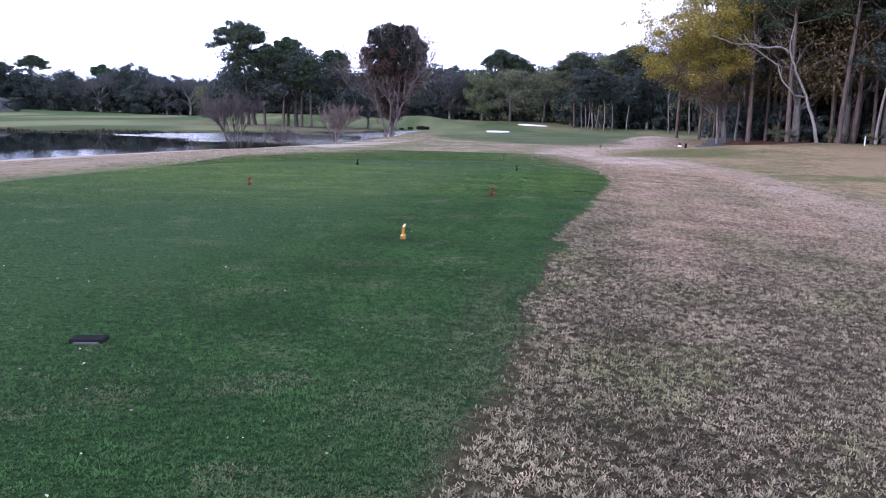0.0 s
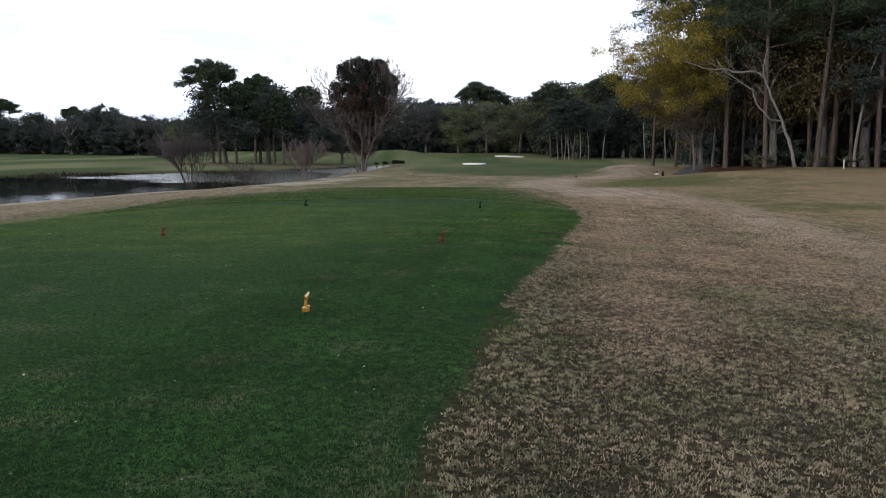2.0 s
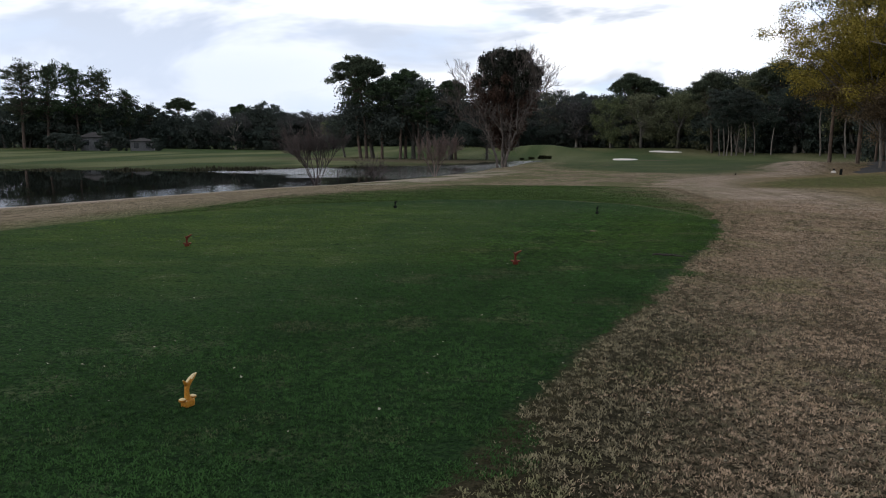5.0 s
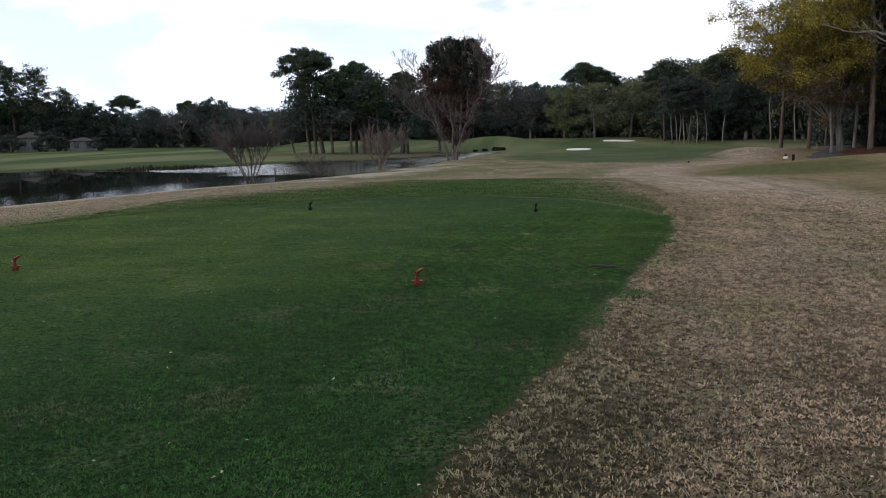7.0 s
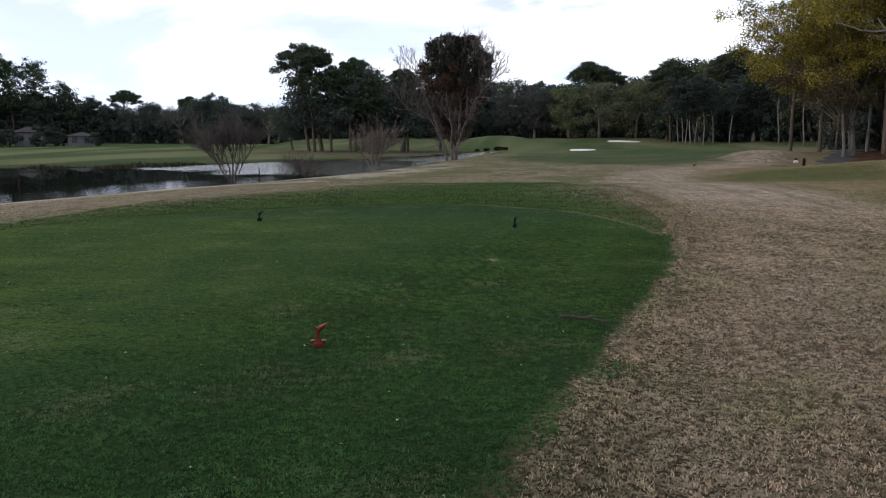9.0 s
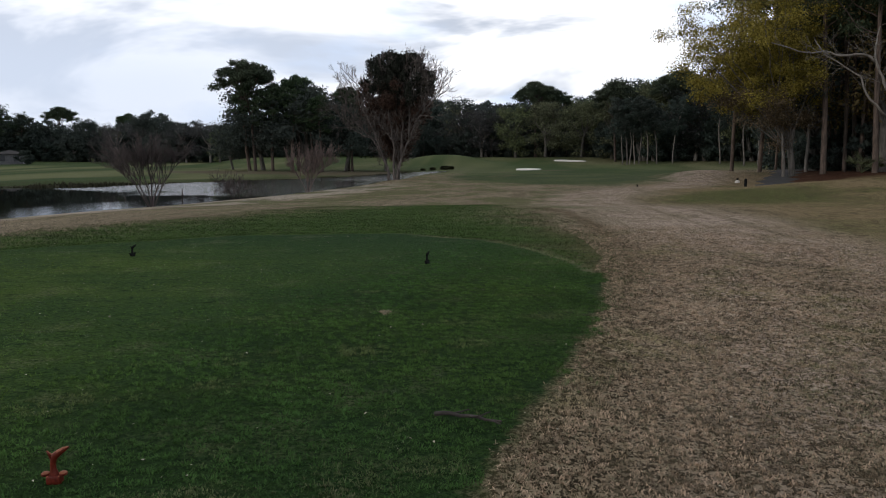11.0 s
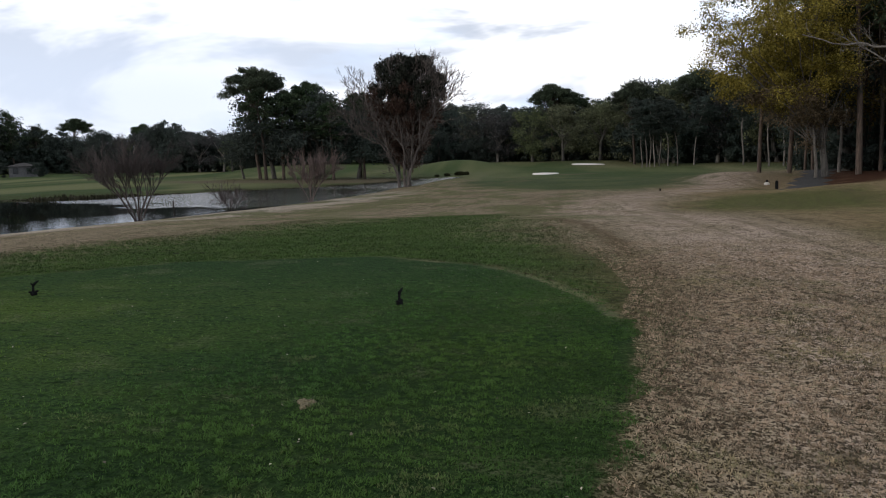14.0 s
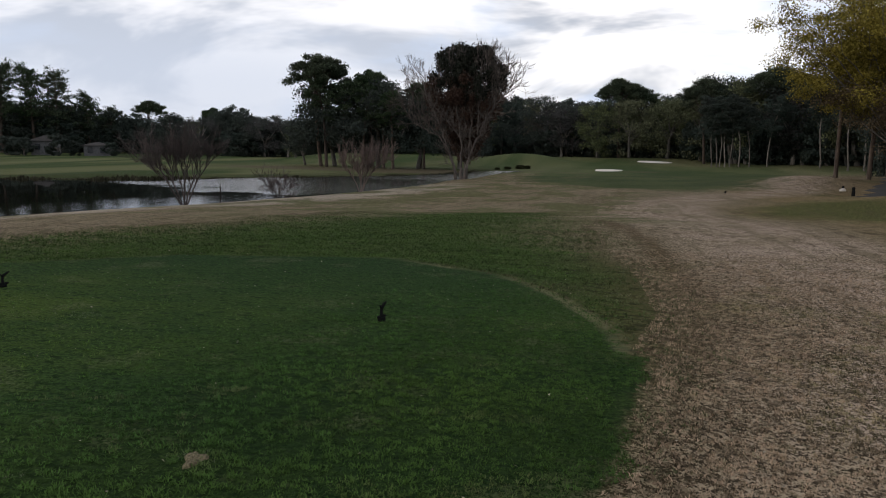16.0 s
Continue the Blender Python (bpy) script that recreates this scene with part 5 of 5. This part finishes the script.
build_house(-105.4, 151, 32, 4.8, 4.4, 2.8, 1.1, "house", "stucco house with a dark hipped roof among trees")
build_house(-93.6, 151, 30, 4.6, 4.0, 2.0, 0.7, "garage", "low pale outbuilding with a dark roof")
plant(build_oak(26, 2.6, 1.7, LEAF_OAK, BARK_OAK, "garden_bush", "dark garden bush beside the houses", 0.22, 1.0, 0.05),
      [(-105.9, 145.6, 0, 1.3), (-98.6, 146.0, 70, 1.5), (-96.4, 147.5, 150, 1.1), (-88.4, 148.0, 200, 1.0), (-111.5, 147.5, 260, 1.4), (-108.6, 146.6, 30, 1.3)], "garden bushes")


# ---------------------------------------------------------------- grass blades, litter and reeds
def blades(name, seed, tufts, per, x0, x1, y0, y1, accept, length, width, tilt, blade_material, label, tone, dry=None, fed=None, clump=None):
    """Single grass blades in tufts over part of the turf: one sheet of many."""
    rng = np.random.default_rng(seed)
    x, y = rng.uniform(x0, x1, tufts), rng.uniform(y0, y1, tufts)
    keep = accept(x, y, rng)
    x, y = x[keep], y[keep]
    z = height(x, y)
    shade = np.clip(tone(x, y, rng), 0, 1)
    parched = np.clip(dry(x, y, rng), 0, 1) if dry else np.zeros(len(x))
    lush = np.clip(fed(x, y), 0, 1) if fed else np.zeros(len(x))
    grown = clump(x, y) if clump else np.ones(len(x))
    x, y, z, shade, parched, lush, grown = (np.repeat(v, per) for v in (x, y, z, shade, parched, lush, grown))
    n = len(x)
    x, y = x + rng.normal(0, 0.010, n), y + rng.normal(0, 0.010, n)
    a, t = rng.uniform(0, 2 * np.pi, n), np.clip(rng.normal(tilt, 0.3, n), 0.05, 1.5)
    s, w = length * grown * rng.uniform(0.55, 1.4, n), width * rng.uniform(0.6, 1.4, n)
    dx, dy, dz = np.cos(a) * np.sin(t), np.sin(a) * np.sin(t), np.cos(t)
    base = np.stack([x, y, z - 0.002], 1)
    side = np.stack([-np.sin(a), np.cos(a), np.zeros(n)], 1) * w[:, None] * 0.5
    tip = base + np.stack([dx, dy, dz], 1) * s[:, None]
    verts = np.stack([base - side * 0.7, base + side * 0.7, tip + side * 0.5, tip - side * 0.5], 1).reshape(-1, 3)
    me = mesh_from(name, verts, np.arange(len(verts)).reshape(-1, 4), blade_material)
    me.attributes.new("tone", "FLOAT", "POINT").data.foreach_set("value", np.repeat(shade, 4).astype(np.float32))
    me.attributes.new("dry", "FLOAT", "POINT").data.foreach_set("value", np.repeat(parched, 4).astype(np.float32))
    me.attributes.new("fed", "FLOAT", "POINT").data.foreach_set("value", np.repeat(lush, 4).astype(np.float32))
    return tagged(new(name, me), label, "grass", kind="stuff")


def on_straw(x, y, rng):
    d = inside_distance(x, y, TEE) + 0.10 * waves(x, y, 0.7, 4)
    near = 0.06 + 0.94 * (1 - smooth(x - trodden(y), 2.2, 5.2))
    keep = smooth(d, 0.0, 0.22) * smooth(y, 1.2, 3.4) * np.clip((33 - y) / 9, 0, 1) * near * np.clip((11.0 - x + waves(x, y, 3.0, 19)) / 3.0, 0, 1)
    return (rng.random(len(x)) < keep) & ((inside_distance(x, y, COLLAR) > -0.3) | (y < 18))


def on_green(x, y, rng):
    d = inside_distance(x, y, TEE) + 0.25 * waves(x, y, 0.7, 4)
    near = 0.10 + 0.90 * (1 - smooth(trodden(y) - x, 2.6, 5.5))
    return (d < 0.0) & (rng.random(len(x)) < smooth(y, 1.2, 3.4) * (1.1 - 0.85 * smooth(y, 22, 28)) * near * (0.40 + 0.60 * tussock(x, y)))


def shaggy(x, y):
    """1 where the dormant grass is thick and brown: the back of the tee and its edge."""
    rank = 1 - smooth(y - 0.6 * x + 1.5 * waves(x, y, 2.5, 15), 6.0, 10.5)
    rank = np.maximum(rank, 0.4 * bump(x, y, 8.4, 24.0, 1.9, 4.5) + 0.7 * bump(x, y, 6.7, 18.8, 1.3, 1.8))
    verge = 1 - smooth(inside_distance(x, y, TEE) + 0.35 * waves(x, y, 0.8, 16) + 0.3 * waves(x, y, 2.6, 20), 0.0, 1.9)
    return np.clip(np.maximum(0.85 * rank, verge * (1 - 0.9 * smooth(y, 13, 18))), 0, 1)


def cells(x, y, size, salt):
    """A random number for each small clump of turf, 0 to 1."""
    ix = np.floor((x + 0.35 * size * waves(x, y, 2.2 * size, salt)) / size)
    iy = np.floor((y + 0.35 * size * waves(x, y, 2.4 * size, salt + 1)) / size)
    return np.modf(np.abs(np.sin(ix * 127.1 + iy * 311.7 + salt) * 43758.5453))[0]


def straw_tone(x, y, rng):
    return 0.44 + (0.72 + 0.33 * smooth(y, 5, 9)) * (cells(x, y, 0.030, 41) - 0.5) + 0.75 * (cells(x, y, 0.085, 53) - 0.5) * smooth(y, 17, 23) + 0.16 * waves(x, y, 0.23, 22) + 0.20 * waves(x, y, 1.3, 23) + rng.normal(0, 0.13, len(x))


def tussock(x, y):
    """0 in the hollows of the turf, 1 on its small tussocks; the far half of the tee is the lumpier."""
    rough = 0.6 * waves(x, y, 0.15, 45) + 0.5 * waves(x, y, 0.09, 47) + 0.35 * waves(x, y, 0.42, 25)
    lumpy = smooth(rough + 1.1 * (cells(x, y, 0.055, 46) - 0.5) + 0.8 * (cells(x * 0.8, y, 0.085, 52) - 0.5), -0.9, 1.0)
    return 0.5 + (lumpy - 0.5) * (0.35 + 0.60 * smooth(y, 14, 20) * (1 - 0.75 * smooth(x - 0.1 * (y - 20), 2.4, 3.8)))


def green_clump(x, y):
    return 0.35 + 1.25 * tussock(x, y)


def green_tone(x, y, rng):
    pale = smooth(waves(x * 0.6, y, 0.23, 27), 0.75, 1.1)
    # blade colour carries the shade: dark in hollows, light on tussocks
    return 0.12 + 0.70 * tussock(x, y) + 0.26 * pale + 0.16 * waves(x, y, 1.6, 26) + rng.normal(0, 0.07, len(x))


def on_collar(x, y, rng):
    """The longer grass round the mown tee, thinning towards its edge."""
    d, c = inside_distance(x, y, TEE), inside_distance(x, y, COLLAR) + 0.5 * waves(x, y, 1.2, 35)
    return (d > 0.0) & (rng.random(len(x)) < smooth(-c + 1.6 * smooth(y, 30, 36) * waves(x * 0.4, y, 2.2, 38), -0.6, 1.5) * (1 - 0.7 * smooth(y, 30, 42))) & (cells(x * 0.5, y, 0.07, 48) < 0.78)


def collar_tone(x, y, rng):
    return 0.46 + 0.8 * (cells(x * 0.5, y, 0.07, 49) - 0.5) + 0.25 * waves(x * 0.4, y, 1.1, 36) + rng.normal(0, 0.12, len(x))


def collar_dry(x, y, rng):
    c, d = inside_distance(x, y, COLLAR), inside_distance(x, y, TEE)
    rim = 0.95 * (1 - smooth(d + 0.05 * waves(x, y, 0.5, 55), 0.04, 0.20)) * smooth(x, 1.0, 3.2) * smooth(y, 20.5, 22.5)
    return np.maximum(rim, 0.85 * smooth(c + 0.8 * waves(x * 0.5, y, 2.4, 37), -2.0, 0.4)) * rng.uniform(0.4, 1.0, len(x))


def greening(x, y):
    """Faint olive tinge where the dormant grass is still half green."""
    return 0.30 * smooth(waves(x, y, 2.2, 53) + 0.6 * waves(x, y, 0.7, 54), 0.0, 1.2)


def fed_band(x, y):
    """The strip across the tee where the grass grows yellow-green."""
    return smooth(y + 0.8 * waves(x, y, 4.0, 33), 15.5, 19) * (1 - smooth(y, 24, 28)) * (1 - 0.6 * smooth(x, -2.5, 1.5)) * (0.65 + 0.35 * waves(x, y, 2.5, 34))


# worn places on the tee: x, y, half width, half depth
WORN = ((-0.75, 24.3, 0.55, 0.45), (0.1, 24.9, 0.7, 0.3), (1.45, 24.6, 0.25, 0.2), (-2.5, 17.6, 0.9, 0.45), (-1.6, 16.7, 0.6, 0.3), (2.3, 21.3, 0.22, 0.2), (1.5, 16.15, 0.35, 0.25))


def dry_spots(x, y, rng):
    wild = smooth(waves(x * 0.8, y, 1.3, 28) + 0.5 * waves(x * 0.8, y, 0.4, 29) + rng.normal(0, 0.3, len(x)), 0.55, 1.2)
    worn = sum(bump(x, y, *w) for w in WORN) * smooth(waves(x * 0.7, y, 0.3, 50), -0.4, 0.5)
    edge = 0.8 * smooth(inside_distance(x, y, TEE) + 0.4 * waves(x, y, 0.9, 51), -1.1, -0.05) * (1 - smooth(y, 7, 10))
    return np.maximum(np.maximum(wild, worn), edge) * rng.uniform(0.2, 0.8, len(x))


blades("dormant_grass", 90, 600000, 5, 0.3, 10.8, 1.2, 32.0, lambda x, y, r: on_straw(x, y, r) & (cells(x, y, 0.034, 43) < 0.80) & (r.random(len(x)) > shaggy(x, y)), 0.019, 0.0085, 0.95,
       STRAW_BLADE, "straw-coloured dormant grass blades beside the tee", straw_tone, None, greening)
blades("thatch_grass", 94, 460000, 6, 0.3, 8.5, 1.2, 27.0, lambda x, y, r: on_straw(x, y, r) & (cells(x, y, 0.036, 44) < 0.64) & (r.random(len(x)) < shaggy(x, y)), 0.020, 0.0085, 0.90,
       THATCH_BLADE, "thick brown thatch grass along the edge of the tee", straw_tone, None, greening)
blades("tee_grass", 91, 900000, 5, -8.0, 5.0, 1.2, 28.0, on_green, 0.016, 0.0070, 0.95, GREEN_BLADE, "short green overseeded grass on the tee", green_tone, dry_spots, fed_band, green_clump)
blades("collar_grass", 98, 200000, 4, -8.0, 6.4, 18.5, 46.0, on_collar, 0.032, 0.010, 0.9, OLIVE_BLADE, "olive-green rough grass round the tee", collar_tone, collar_dry)


def litter(name, seed, count, x0, x1, y0, y1, size, leaf_material, label):
    rng = np.random.default_rng(seed)
    x, y = rng.uniform(x0, x1, count), rng.uniform(y0, y1, count)
    z = height(x, y) + 0.012
    c = np.stack([x, y, z], 1)
    u = rng.normal(size=(count, 3)) * np.array([1, 1, 0.25])
    u /= np.linalg.norm(u, axis=1)[:, None]
    w = np.cross(u, rng.normal(size=(count, 3)) * 0.35 + np.array([0, 0, 1]))
    s = size * rng.uniform(0.5, 1.5, count)[:, None]
    lift = np.array([0, 0, 1.0]) * s * 0.15
    verts = np.stack([c - u * s / 2, c + w * s * 0.3 + lift, c + u * s / 2, c - w * s * 0.3 + lift], 1).reshape(-1, 3)
    me = mesh_from(name, verts, np.arange(len(verts)).reshape(-1, 4), leaf_material)
    return tagged(new(name, me), label, "leaves", kind="stuff")


def near_spots(spots, radius):
    def accept(x, y, rng):
        best = np.full(len(x), 1e9)
        for sx, sy, k in spots:
            best = np.minimum(best, np.hypot((x - sx) * 0.7, y - sy) / (k * radius))
        return rng.random(len(x)) < 0.42 * (1 - smooth(best, 0.2, 1.0))
    return accept


spot_rng = np.random.default_rng(95)
CLIPPINGS = [(2.3, 21.3, 1.2), (1.4, 16.1, 1.6), (2.6, 19.4, 0.8), (-0.8, 24.4, 2.2), (-2.4, 17.5, 2.5), (-2.0, 17.8, 1.5)] + [(spot_rng.uniform(-4.5, 3.2), spot_rng.uniform(5, 24), spot_rng.uniform(0.5, 1.2)) for _ in range(90)]
CLIPPINGS = [c for c in CLIPPINGS if inside_distance(np.array([c[0]]), np.array([c[1]]), TEE)[0] < -0.3]
blades("pale_tufts", 96, 200000, 4, -5.0, 4.6, 4.0, 25.0, near_spots(CLIPPINGS, 0.12), 0.022, 0.006, 1.0, PALE_BLADE,
       "pale grey-green tufts in the turf of the tee", lambda x, y, r: r.uniform(0.3, 0.8, len(x)))
litter("fallen_leaves", 92, 2000, -7, 9, 4, 30, 0.020, DEAD_LEAF, "small pale fallen leaves scattered on the turf")


def bank_weeds():
    """Reeds and low weeds along the pond's far edge and at its narrow end."""
    rng = np.random.default_rng(93)
    ring = np.concatenate([POND, POND[:1]])
    vs = []
    for (ax, ay), (bx, by) in zip(ring[:-1], ring[1:]):
        far_side = ay > 60 and ax < -10.5 and bx < -7
        n = int(np.hypot(bx - ax, by - ay) * (70 if far_side else 1))
        k = rng.random(n)
        x, y = ax + (bx - ax) * k + rng.normal(0, 0.3, n), ay + (by - ay) * k + rng.normal(0, 0.3, n)
        z = np.maximum(height(x, y), WATER_LEVEL - 0.05)
        s = rng.uniform(0.02, 0.16, n) * (1.5 if ax < -29 and far_side else 1.0 if far_side else 0.6) * np.clip(0.7 + 0.9 * waves(x, y, 7, 12) + 0.5 * waves(x, y, 1.8, 14), 0.05, 2.0)
        a = rng.uniform(0, 6.28, n)
        base = np.stack([x, y, z - 0.03], 1)
        side = np.stack([np.cos(a), np.sin(a), 0 * a], 1) * 0.10
        tip = base + np.stack([rng.normal(0, 0.12, n), rng.normal(0, 0.12, n), np.abs(s) + 0.05], 1)
        vs.append(np.stack([base - side, base + side, tip], 1).reshape(-1, 3))
    verts = np.concatenate(vs)
    me = mesh_from("bank_weeds", verts, np.arange(len(verts)).reshape(-1, 3), LEAF_REED)
    tagged(new("bank_weeds", me), "low weeds and reeds along the pond's edge", "reeds", kind="stuff")


bank_weeds()
plant(build_oak(25, 0.9, 0.9, LEAF_REED, BARK_OAK, "low_bush", "low dark bush at the narrow end of the pond", 0.16, 2.2, 0.1),
      [(-10.6, 131, 40, 0.45, 0.8), (-9.3, 133.2, 0, 0.62, 0.8), (-7.7, 136.2, 90, 0.85, 0.8), (-6.7, 137.4, 170, 0.65, 0.9)], "pond bushes")
